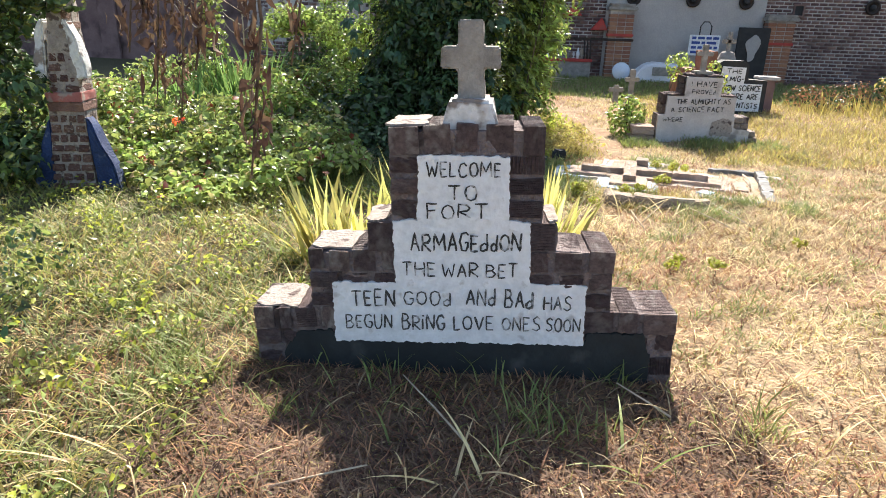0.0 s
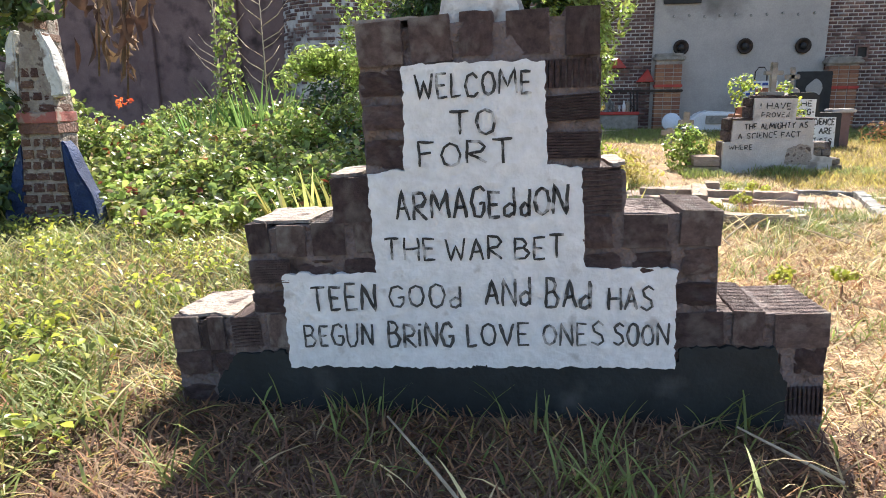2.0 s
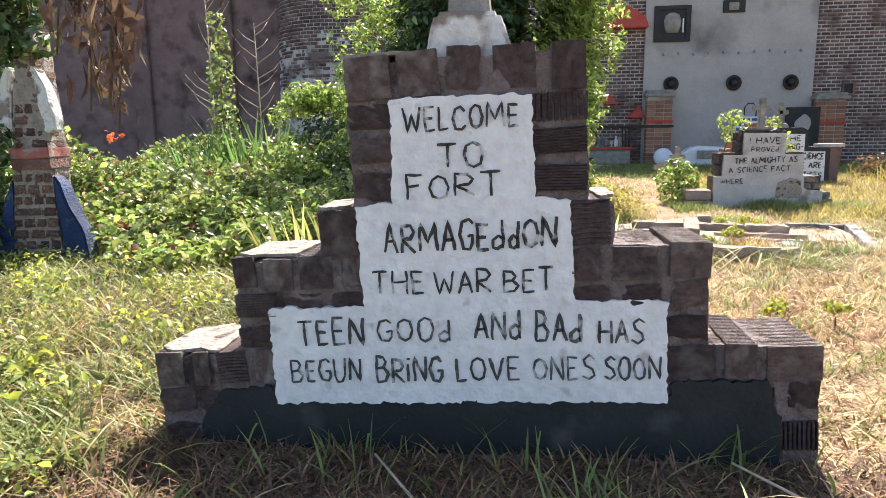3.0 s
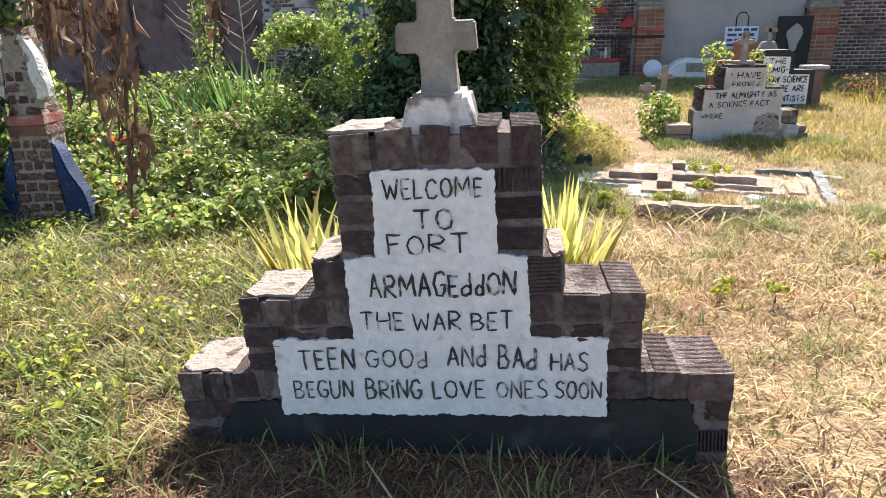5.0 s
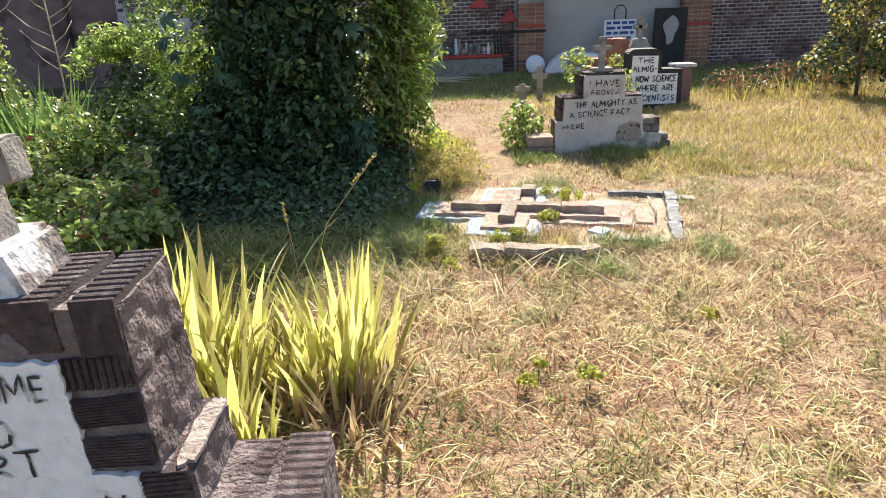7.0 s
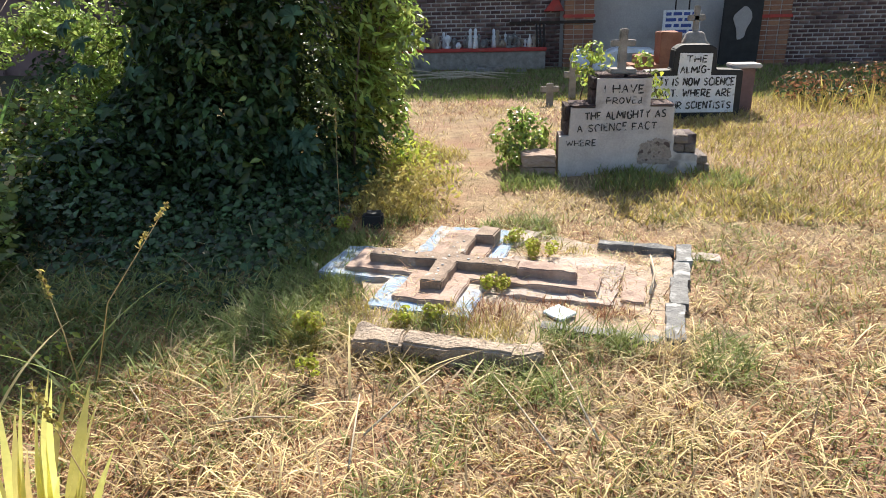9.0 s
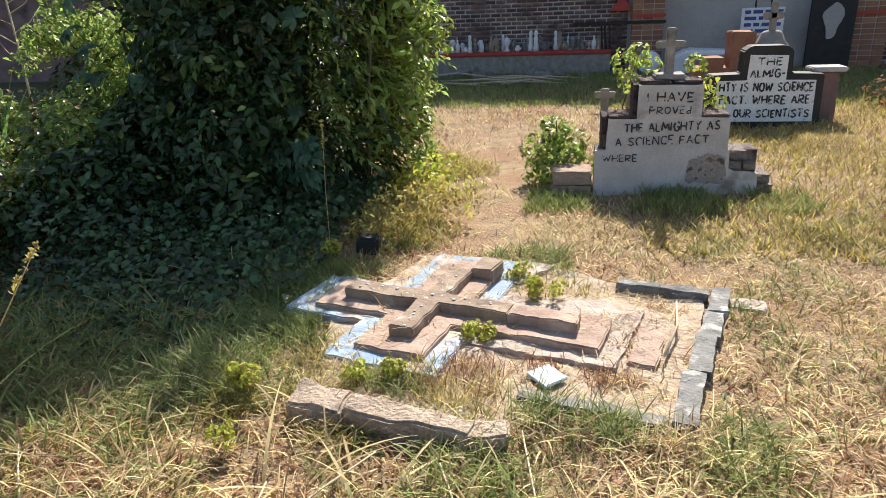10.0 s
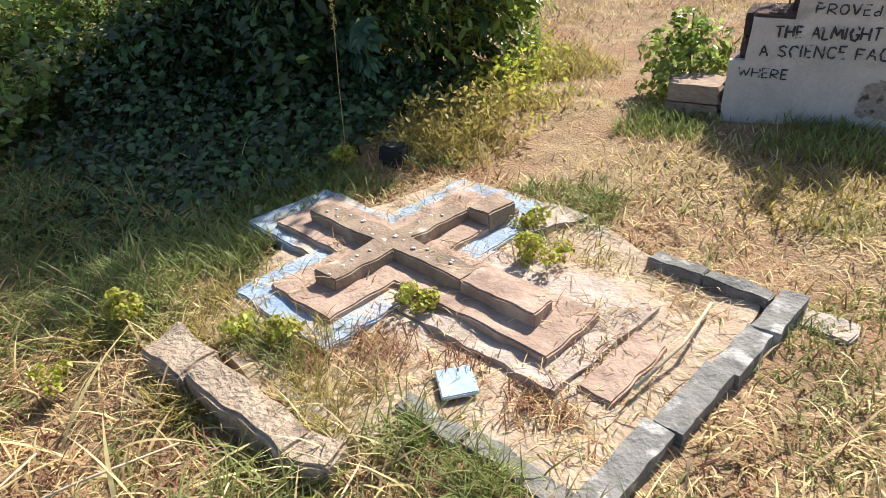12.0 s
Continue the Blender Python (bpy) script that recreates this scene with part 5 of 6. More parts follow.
    put("young_leaves", leaves("young_leaves", p[young] - off, nrm[young], rng.uniform(0.03, 0.09, young.sum()), 0.7), M_TIPLEAF, vine)["kind"] = "stuff"
    put("reddened_leaves", leaves("reddened_leaves", p[red] - off, nrm[red], rng.uniform(0.05, 0.09, red.sum()), 0.7), M_REDLEAF, vine)["kind"] = "stuff"
    # shaded leaf cover under the bush
    n = 17000
    x, y = rng.uniform(-2.2, 1.35, n), rng.uniform(5.9, 8.7, n)
    keep = rng.uniform(size=n) < np.clip((y - 5.9 + 0.3 * np.sin(x * 3)) / 1.2, 0.05, 1) * np.clip((1.45 - x) / 0.4, 0, 1) * np.clip((x + 1.5) / 0.6, 0.15, 1)
    x, y = x[keep], y[keep]
    z = ground_z(x, y) + rng.uniform(0.01, 0.16, len(x)) * np.clip((y - 6.0) / 1.5, 0.2, 1.4) * (1 + 2.2 * np.clip((0.2 - x) / 1.2, 0, 1) * (y > 7))
    under = thing("ivy_cover", 0, 7.5, 0, label="dark shaded ivy leaves covering the soil", category="ivy", kind="stuff")
    put("leaves", leaves("leaves", np.stack([x, y - 7.5, z], 1), rng.normal(scale=0.5, size=(len(x), 3)) + np.array([0, -0.2, 1.0]), rng.uniform(0.03, 0.085, len(x)), 0.65), M_TREELEAF, under)["kind"] = "stuff"
    # shrub beside the second headstone and creeper on it
    bush("green_shrub", [(2.6, 9.2, 0.14, 0.24), (2.46, 9.15, 0.28, 0.18), (2.68, 9.25, 0.32, 0.17), (2.52, 9.05, 0.1, 0.2), (2.56, 9.2, 0.42, 0.14), (2.78, 9.2, 0.15, 0.15)], 6500, 0.06, M_TIPLEAF, "bright green young shrub beside the headstone", "shrub", [([(2.6, 9.25, 0), (2.58, 9.22, 0.5)], 0.012, 0.005)], M_VINE, 0.4)
    bush("creeper_sprays", [(3.13, 9.22, 0.8, 0.1), (3.1, 9.22, 0.95, 0.11), (3.2, 9.25, 1.0, 0.1), (3.62, 9.2, 0.92, 0.09), (3.3, 9.25, 0.92, 0.08), (3.7, 9.15, 0.75, 0.1), (3.78, 9.15, 0.62, 0.08)], 6500, 0.055, M_TIPLEAF, "light green creeper sprays on a headstone", "creeper", [([(3.15, 9.3, 0), (3.1, 9.25, 0.6), (3.2, 9.25, 1.0)], 0.008, 0.004), ([(3.75, 9.3, 0), (3.8, 9.2, 0.5), (3.65, 9.2, 0.95)], 0.008, 0.004)], M_YELLOW, 0.3)
    # small trees at the right
    tr = [([(8.0, 11.7, 0), (7.95, 11.7, 0.9), (8.0, 11.6, 2.4)], 0.03, 0.01), ([(8.6, 11.9, 0), (8.65, 11.9, 1.0), (8.8, 11.8, 2.6)], 0.03, 0.008), ([(8.3, 11.4, 0), (8.3, 11.4, 0.8), (8.35, 11.4, 2.0)], 0.03, 0.01)]
    sp = [(R.uniform(7.7, 10.0), R.uniform(11.0, 12.4), R.uniform(0.35, 2.9), R.uniform(0.16, 0.32)) for _ in range(110)]
    bush("small_tree", sp, 2600, 0.1, M_TREELEAF, "thin young tree with sparse sunlit foliage", "tree", tr, M_OLIVE, 0.4, 0.45)
    bush("brown_undergrowth", [(R.uniform(6.2, 9.5), R.uniform(12.2, 13.0), R.uniform(0.05, 0.34), R.uniform(0.12, 0.24)) for _ in range(46)], 1900, 0.075, M_RUSSET, "low brown half-dry undergrowth on the mound", "undergrowth", [([(7.5, 12.6, 0), (7.5, 12.6, 0.3)], 0.02, 0.01)], M_TREELEAF, 0.5, 0.4)
    # tree on the far left, vine over the pillar
    lb = [(-3.15 + R.uniform(-0.4, 0.22), 5.2 + R.uniform(-0.15, 0.4), R.uniform(0.1, 2.3), R.uniform(0.12, 0.24)) for _ in range(60)] + [(-2.8 + R.uniform(-0.2, 0.3), 5.25 + R.uniform(-0.1, 0.2), R.uniform(1.45, 2.1), R.uniform(0.1, 0.16)) for _ in range(26)]
    bush("pillar_vine", lb, 3600, 0.085, M_TREELEAF, "dark vine climbing beside the brick pillar", "vine", [([(-3.2, 5.6, 0), (-3.25, 5.65, 1.2), (-3.1, 5.6, 2.4)], 0.03, 0.01)], M_VINE, 0.2)
    bush("leafy_weeds", [(-1.55 + R.uniform(-0.35, 0.25), 2.6 + R.uniform(-0.7, 0.8), R.uniform(0.05, 0.3), R.uniform(0.08, 0.16)) for _ in range(16)], 3600, 0.045, M_GRASS, "dark green leafy weeds at the lawn's edge", "weeds", [([(-1.6, 2.6, 0), (-1.55, 2.6, 0.25)], 0.008, 0.004)], M_TREELEAF, 0.5)
    bush("tall_herb", [(-2.6, 8.2, 0.5 + 0.16 * i, 0.2 - 0.008 * i) for i in range(11)], 2600, 0.07, M_VINE, "tall leafy green herb with many small leaves", "herb", [([(-2.6, 8.2, 0), (-2.6, 8.2, 2.2)], 0.015, 0.005)], M_TIPLEAF, 0.2)


build_plants()


def sword_clump(name, x, y, n, spread, height, width, mat, label, lean=0.35):
    a = rng.uniform(0, 2 * math.pi, n)
    r = spread * np.sqrt(rng.uniform(0, 1, n))
    xy = np.stack([x + r * np.cos(a), y + r * np.sin(a)], 1)
    face = a + rng.normal(scale=0.5, size=n)
    me = blades(name, xy, height * rng.uniform(0.55, 1.1, n), width * rng.uniform(0.7, 1.2, n), np.abs(rng.normal(scale=lean, size=n)) * (0.3 + r / spread), curl=0.35, steps=5, face=face)
    ob = put(name, me, mat)
    tagged(ob, label, "plant", kind="stuff")
    return ob


def build_sword_plants():
    for x, y, n, s, h in ((1.1, 4.3, 75, 0.23, 0.55), (0.86, 4.25, 34, 0.16, 0.42), (0.52, 4.15, 42, 0.2, 0.62), (0.36, 4.3, 40, 0.18, 0.68), (0.2, 4.35, 24, 0.14, 0.6), (0.66, 4.2, 26, 0.18, 0.45), (0.98, 4.05, 20, 0.14, 0.38), (0.72, 3.75, 11, 0.07, 0.5), (0.84, 3.65, 9, 0.06, 0.36), (0.4, 3.7, 12, 0.1, 0.42)):
        sword_clump("iris_clump", x, y, n, s, h, 0.05, M_IRIS, "sunlit yellow-green sword-leaved iris clump behind the headstone", 0.22)
    for x, y, n, s in ((-0.05, 3.95, 42, 0.18), (-0.3, 4.1, 36, 0.18)):
        sword_clump("iris_clump", x, y, n, s, 0.6, 0.045, M_IRIS, "yellow-green iris leaves leaning over dry grass", 0.4)
    for x, y, n in ((1.1, 4.25, 130), (0.6, 3.95, 170), (0.8, 4.1, 150), (-0.2, 4.05, 60), (1.15, 3.9, 120)):
        sword_clump("dead_iris_leaves", x, y, n, 0.3, 0.27, 0.024, M_STRAW, "withered straw-coloured iris leaves at the clump's foot", 1.0)
    for x, y, n, h in ((-2.2, 7.95, 60, 1.15), (-2.75, 7.8, 70, 0.95), (-1.95, 8.1, 50, 1.15), (-2.5, 8.2, 50, 1.05), (-2.15, 7.7, 40, 0.85)):
        sword_clump("yucca", x, y, n, 0.14, h, 0.05, M_SPEAR, "tall green yucca with stiff spear leaves", 0.32)
    for x, y in ((6.3, 11.9), (6.9, 12.1), (7.5, 12.4), (6.5, 12.6), (8.1, 12.0), (7.1, 11.6)):
        sword_clump("arching_grass", x, y, 60, 0.45, 0.34, 0.012, M_OLIVE, "arching dry grass tuft on the mound", 1.0)
        sword_clump("arching_leaves", x + 0.2, y, 9, 0.2, 0.6, 0.024, M_OLIVE, "arching half-dry sword leaves on the mound", 0.9)


build_sword_plants()


def build_dead_stems():
    R = random.Random(11)
    # dead limb from the side with strands of shrivelled leaves hanging off it
    d = thing("dead_tree", -2.5, 2.6, 0, label="dead leaning tree with brown shrivelled leaves hanging down", category="tree")
    part("trunk", tube([(0, 0, 0), (0.1, 0, 1.0), (0.3, 0.05, 1.9), (0.9, 0.1, 2.25), (1.7, 0.1, 2.2), (2.5, -0.2, 2.0)], 0.06, 0.012), M_BARK, d)
    part("limb", tube([(0.3, 0.05, 1.9), (0.6, 0.6, 2.3), (1.1, 1.1, 2.25), (1.6, 1.3, 2.0)], 0.03, 0.01), M_BARK, d)
    part("limb", tube([(1.7, 0.1, 2.2), (2.1, 0.35, 2.1), (2.4, 0.45, 1.95)], 0.015, 0.008), M_BARK, d)
    for x, y, z1, z0, wide, n in ((2.4, -0.22, 2.0, 0.95, 0.035, 150), (2.2, -0.15, 2.02, 1.3, 0.06, 110), (1.5, 1.2, 2.02, 0.9, 0.045, 120), (2.37, 0.44, 1.96, 1.28, 0.025, 60), (1.3, 1.25, 2.05, 1.35, 0.07, 100), (1.36, 1.22, 2.1, 1.0, 0.08, 90), (1.24, 1.2, 2.12, 1.25, 0.09, 70)):
        part("strand", tube([(x, y, z1), (x + 0.04, y, (z0 + z1) / 2), (x - 0.03, y, z0)], 0.008, 0.004, 5), M_BARK, d)
        z = rng.uniform(z0 + 0.08, z1, n)
        c = np.stack([x + rng.normal(scale=wide * 0.6, size=n), y + rng.normal(scale=wide * 0.6, size=n), z], 1)
        nrm = rng.normal(size=(n, 3)) * np.array([1, 1, 0.25])
        me = leaves("shrivelled_leaves", c, nrm, rng.uniform(0.03, 0.075 if wide < 0.08 else 0.11, n), 0.36, 0.6)
        co = np.empty(len(me.vertices) * 3, np.float32)
        me.vertices.foreach_get("co", co)
        co = co.reshape(-1, 7, 3)
        mid = co.mean(1, keepdims=True)
        co = mid + (co - mid) * np.array([0.7, 0.7, 1.8])
        me.vertices.foreach_set("co", co.astype(np.float32).ravel())
        put("shrivelled_leaves", me, M_DRYLEAF, d)["kind"] = "stuff"
    n = 16
    put("petals", leaves("petals", rng.normal(scale=0.018, size=(n, 3)) + np.array([1.44, 1.2, 0.88]), rng.normal(size=(n, 3)), rng.uniform(0.015, 0.035, n), 0.6), M_FLOWER, d, "orange-red flower")
    for x, y, h in ((-1.29, 8.6, 0.6), (8.1, 11.2, 1.9)):
        f = thing("flower", x, y, 0, label="bright orange-red flower on a thin stem", category="flower", group="orange flowers")
        part("stem", tube([(0, 0, 0), (0.01, 0, h * 0.5), (0, 0, h)], 0.005, 0.003, 5), M_GRASS, f)
        n = 16
        put("petals", leaves("petals", rng.normal(scale=0.018, size=(n, 3)) + np.array([0, 0, h]), rng.normal(size=(n, 3)) + np.array([0, -0.6, 0.6]), rng.uniform(0.025, 0.05, n), 0.6), M_FLOWER, f)
    # bare weed skeletons at the back
    for x, y, h in ((-2.75, 9.6, 2.3), (-3.3, 9.4, 2.6)):
        w = thing("bare_weed", x, y, 0, label="tall bare pale weed with thin side branches", category="weed", group="bare weeds")
        part("stem", tube([(0, 0, 0), (0.02, 0, h * 0.5), (0, 0, h)], 0.014, 0.005), M_STICK, w)
        for i in range(14):
            zz, a, L = h * (0.45 + 0.04 * i), R.uniform(0, 6.28), R.uniform(0.2, 0.42)
            part("branch", tube([(0, 0, zz), (L * 0.6 * math.cos(a), L * 0.6 * math.sin(a), zz + L * 0.35), (L * math.cos(a), L * math.sin(a), zz + L * 0.8)], 0.007, 0.003, 5), M_STICK, w)
    # seed-headed grass stems
    for x, y, h, lx in ((0.76, 5.3, 0.82, 0.46), (0.7, 5.3, 0.55, -0.05), (1.33, 7.25, 0.85, 0.03), (1.35, 4.45, 0.6, -0.12)):
        w = thing("seed_stem", x, y, 0, label="thin pale grass stem with a seed head", category="grass stem", group="seed stems")
        part("stem", tube([(0, 0, 0), (lx * 0.3, 0, h * 0.5), (lx, 0, h)], 0.0028, 0.0015, 5), M_STRAW, w)
        n = 26
        f = rng.uniform(0.78, 1.0, n)
        c = np.stack([lx * f ** 1.7, rng.normal(scale=0.006, size=n), h * f], 1)
        put("seed_head", leaves("seed_head", c, rng.normal(size=(n, 3)), np.full(n, 0.03), 0.4), M_OLIVE, w)["kind"] = "stuff"
    for x, y, m, L, mt in ((0.72, 5.25, 9, 0.75, M_GRASS), (0.6, 5.0, 7, 0.6, M_STRAW), (1.9, 5.3, 6, 0.5, M_STRAW), (-0.6, 1.9, 8, 0.5, M_STRAW), (0.7, 2.0, 7, 0.4, M_STRAW), (1.25, 2.2, 9, 0.3, M_GRASS), (2.2, 5.3, 8, 0.42, M_STRAW)):
        me = blades("long_blades", np.stack([x + rng.normal(scale=0.08, size=m), y + rng.normal(scale=0.05, size=m)], 1), L * rng.uniform(0.6, 1.1, m), rng.uniform(0.008, 0.014, m), rng.uniform(0.5, 1.3, m), 0.8, steps=7)
        tagged(put("long_blades", me, mt), "long arching grass blades over the lawn", "grass", kind="stuff")
    # small yellow-green herbs on the grave and lawn
    for x, y, s in ((2.65, 6.75, 0.07), (2.39, 6.27, 0.06), (2.49, 7.03, 0.05), (1.55, 5.75, 0.06), (2.1, 5.95, 0.045), (1.95, 5.9, 0.045), (2.18, 4.06, 0.04), (1.9, 4.04, 0.04), (2.92, 4.61, 0.035), (1.98, 4.2, 0.03), (1.62, 5.45, 0.04), (1.35, 7.2, 0.06)):
        bush("small_herb", [(x + R.uniform(-1, 1) * s, y + R.uniform(-1, 1) * s, s * R.uniform(0.4, 1.4) + 0.04, s * R.uniform(0.4, 0.65)) for _ in range(9)], 42000, 0.022, M_YELLOW, "small yellow-green herb growing from the soil", "herb", [([(x, y, 0), (x, y, s)], 0.004, 0.002)], M_OLIVE, 0.3, 0.7)
    for i in range(16):
        x, y = ((0.55, 2.35), (2.4, 2.5), (2.55, 2.35), (0.1, 1.35), (0.5, 1.55), (2.05, 5.25), (1.9, 5.05), (2.5, 5.2), (2.9, 6.3), (1.0, 5.2), (1.5, 5.1), (0.2, 1.9), (1.1, 1.7), (2.7, 5.35), (-0.6, 1.6), (1.4, 2.5))[i]
        a, L = R.uniform(0, 3.14), R.uniform(0.12, 0.3)
        b = part("dry_stalk", tube([(x - L * math.cos(a), y - L * math.sin(a), 0.03), (x, y, 0.05), (x + L * math.cos(a), y + L * math.sin(a), 0.02 + R.uniform(0, 0.05))], 0.005, 0.003, 5), M_STICK)
        tagged(b, "bleached dry stalk lying on the grass", "stalk", "dry stalks")
    fs = part("black_stone", roughen(box(1.45, 1.6, 7.35, 7.47, -0.03, 0.11, 0.02), 0.02, 8, 3, 0.05), M_BLACK)
    tagged(fs, "small dark stone at the edge of the leaves", "stone")


build_dead_stems()


# ---- grass ----
def scatter(n, x0, x1, y0, y1, weight):
    x, y = rng.uniform(x0, x1, n), rng.uniform(y0, y1, n)
    keep = rng.uniform(size=n) < weight(x, y)
    # clear the flat grave and the stones
    u, v = x - 2.2, y - 6.45
    c, s = math.cos(radians(-12.5)), math.sin(radians(-12.5))
    gx, gy = u * c + v * s, -u * s + v * c
    grave = (gx > -0.6) & (gx < 1.19) & (gy > -0.6) & (gy < 0.74) | (gx > -0.45) & (gx < 0.3) & (gy > 0.6) & (gy < 0.82)
    stone = (np.abs(x - 0.68) < 0.92) & (y > 2.70) & (y < 3.0)
    worn = (x - 0.78) ** 2 + (y - 0.95) ** 2 < 0.09
    keep &= ~worn & ~(grave & (rng.uniform(size=n) > 0.12)) & ~stone
    return np.stack([x[keep], y[keep]], 1)


def lawn(name, xy, height, width, lean, mat, label, curl=0.6, steps=2):
    n = len(xy)
    me = blades(name, xy, height * rng.uniform(0.4, 1.3, n), width * rng.uniform(0.6, 1.4, n), lean * rng.uniform(0.5, 1.15, n), curl, steps=steps)
    tagged(put(name, me, mat), label, "grass", kind="stuff")


def build_grass():
    left = lambda x, y: 1 / (1 + np.exp((x - 0.2 - 0.12 * y + 0.5 * np.sin(y * 1.7)) * 2.2))
    bare = lambda x, y: np.exp(-((x - 2.3 + 0.13 * (y - 8.3) + 0.12 * np.sin(y * 2.6)) / 0.36) ** 2) * (y > 7.3) * (y < 11.5)
    mound = lambda x, y: np.exp(-((x - 0.6) / 0.6) ** 2 - ((y - 2.45) / 0.3) ** 2)
    # footprint of the headstone's shadow, painted darker with brown litter, straw thinned
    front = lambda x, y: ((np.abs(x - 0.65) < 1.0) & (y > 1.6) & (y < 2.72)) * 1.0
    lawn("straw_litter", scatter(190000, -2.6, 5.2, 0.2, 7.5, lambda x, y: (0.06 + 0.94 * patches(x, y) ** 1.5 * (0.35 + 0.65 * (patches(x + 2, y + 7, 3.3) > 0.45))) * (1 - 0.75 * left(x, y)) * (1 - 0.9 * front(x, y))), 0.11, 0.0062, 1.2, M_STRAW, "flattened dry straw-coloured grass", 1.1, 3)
    lawn("long_straw", scatter(7000, -2.6, 5.2, 0.4, 7.0, lambda x, y: patches(x + 5, y - 2, 1.6) ** 2 * (1 - 0.5 * front(x, y))), 0.24, 0.0065, 1.3, M_STRAW, "long bleached grass blades lying over the lawn", 0.9, 4)
    lawn("straw_litter", scatter(80000, -4, 9, 7.5, 13, lambda x, y: (0.1 + 0.9 * patches(x, y)) * (1 - 0.92 * bare(x, y))), 0.09, 0.009, 1.2, M_STRAW, "dry straw-coloured grass further off", 0.3)
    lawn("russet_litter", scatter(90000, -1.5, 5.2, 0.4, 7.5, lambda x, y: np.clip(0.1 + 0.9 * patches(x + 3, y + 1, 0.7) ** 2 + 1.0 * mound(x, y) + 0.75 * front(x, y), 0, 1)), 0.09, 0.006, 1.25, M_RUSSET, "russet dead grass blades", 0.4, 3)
    lawn("russet_litter", scatter(26000, 0.5, 9, 7.0, 13, lambda x, y: patches(x + 3, y + 1, 0.7) ** 2 * (1 - 0.9 * bare(x, y))), 0.08, 0.009, 1.2, M_RUSSET, "russet dead grass further off", 0.3)
    lawn("green_grass", scatter(100000, -4.5, 1.6, 0.2, 6.4, lambda x, y: left(x, y) * (0.04 + 0.96 * patches(x + 1, y, 1.4) * (patches(x + 2, y + 3, 4.1) > 0.42)) * (1 - 0.9 * front(x, y))), 0.15, 0.008, 0.95, M_GRASS, "lush green grass among the straw", 0.9, 3)
    lawn("olive_grass", scatter(30000, -4.5, 1.6, 0.2, 6.4, lambda x, y: left(x, y) * patches(x + 4, y + 3, 1.2) * (1 - 0.9 * front(x, y))), 0.16, 0.008, 1.0, M_OLIVE, "yellowing grass among the green", 0.8, 3)
    lawn("green_tufts", scatter(70000, -1.0, 7.0, 1.0, 12.5, lambda x, y: (patches(x - 2, y + 4, 1.3) * 0.6 + patches(x + 1, y, 3.7) * 0.4 > 0.66) * 0.8 * (1 - bare(x, y)) * (1 - front(x, y))), 0.075, 0.006, 0.8, M_OLIVE, "yellowing grass tufts", 0.9, 3)
    lawn("far_grass", scatter(60000, 3.2, 12, 7.5, 13.5, lambda x, y: 0.25 + 0.75 * patches(x, y, 0.6)), 0.11, 0.01, 0.8, M_OLIVE, "thin yellow-green grass on the open lawn", 0.7)
    lawn("shaded_grass", scatter(40000, -1, 12, 13.0, 17.2, lambda x, y: 0.8 + 0 * x), 0.12, 0.012, 0.7, M_GRASS, "green grass in the wall's shade", 0.7)
    lawn("brown_litter", scatter(30000, -0.5, 1.8, 1.5, 2.72, lambda x, y: 0.35 + 0.65 * patches(x, y, 3.0)), 0.075, 0.006, 1.25, M_DRYLEAF, "dark brown dead grass deepening the headstone's shadow", 0.8, 3)
    lawn("brown_litter", scatter(40000, -1.5, 5.2, 0.4, 7.0, lambda x, y: (patches(x + 9, y + 2, 2.2) > 0.6) * patches(x, y + 5, 4.2)), 0.06, 0.006, 1.3, M_RUSSET, "brown dead grass between the straw", 0.8, 3)
    lawn("green_tufts", scatter(60000, 0.4, 6.0, 2.8, 9.0, lambda x, y: (patches(x + 7, y - 3, 1.1) * 0.5 + patches(x - 1, y + 2, 4.6) * 0.5 > 0.68) * 0.9 * (1 - bare(x, y))), 0.07, 0.005, 0.8, M_GRASS, "short green tufts in the dry lawn", 1.0, 3)
    lawn("green_tufts", scatter(26000, 3.15, 5.6, 3.6, 8.2, lambda x, y: (patches(x * 1.4, y * 1.2 + 3, 1.9) > 0.5) * patches(x + 4, y, 5.0)), 0.075, 0.0055, 0.9, M_GRASS, "green tufts beside the flat grave", 1.0, 3)
    # short stubble, and small broad leaves in the greener part
    lawn("stubble", scatter(150000, -1.5, 5.4, 0.4, 8.5, lambda x, y: (0.3 + 0.7 * patches(x + 6, y + 2, 5.3)) * (1 - 0.5 * left(x, y)) * (1 - 0.9 * front(x, y)) * (1 - 0.8 * bare(x, y))), 0.04, 0.004, 1.0, M_STRAW, "short dry grass stubble", 1.2, 2)
    lawn("stubble", scatter(70000, -1.5, 5.4, 0.4, 8.5, lambda x, y: patches(x + 1, y + 9, 4.3) * (1 - bare(x, y))), 0.045, 0.004, 1.0, M_OLIVE, "short yellow-green grass stubble", 1.2, 2)
    xy = scatter(26000, -4.4, 0.6, 0.5, 5.6, lambda x, y: left(x, y) * (patches(x + 2, y + 5, 2.9) > 0.52) * (1 - front(x, y)))
    m = len(xy)
    for nm, mt, a, b in (("lawn_leaves", M_YELLOW, 0, m // 2), ("lawn_leaves", M_VINE, m // 2, m)):
        q = xy[a:b]
        z = ground_z(q[:, 0], q[:, 1]) + rng.uniform(0.02, 0.13, b - a)
        me = leaves(nm, np.column_stack([q, z]), rng.normal(scale=0.6, size=(b - a, 3)) + np.array([0, 0, 1.0]), rng.uniform(0.015, 0.05, b - a), 0.55)
        tagged(put(nm, me, mt), "small yellow-green leaves among the grass", "weeds", kind="stuff")
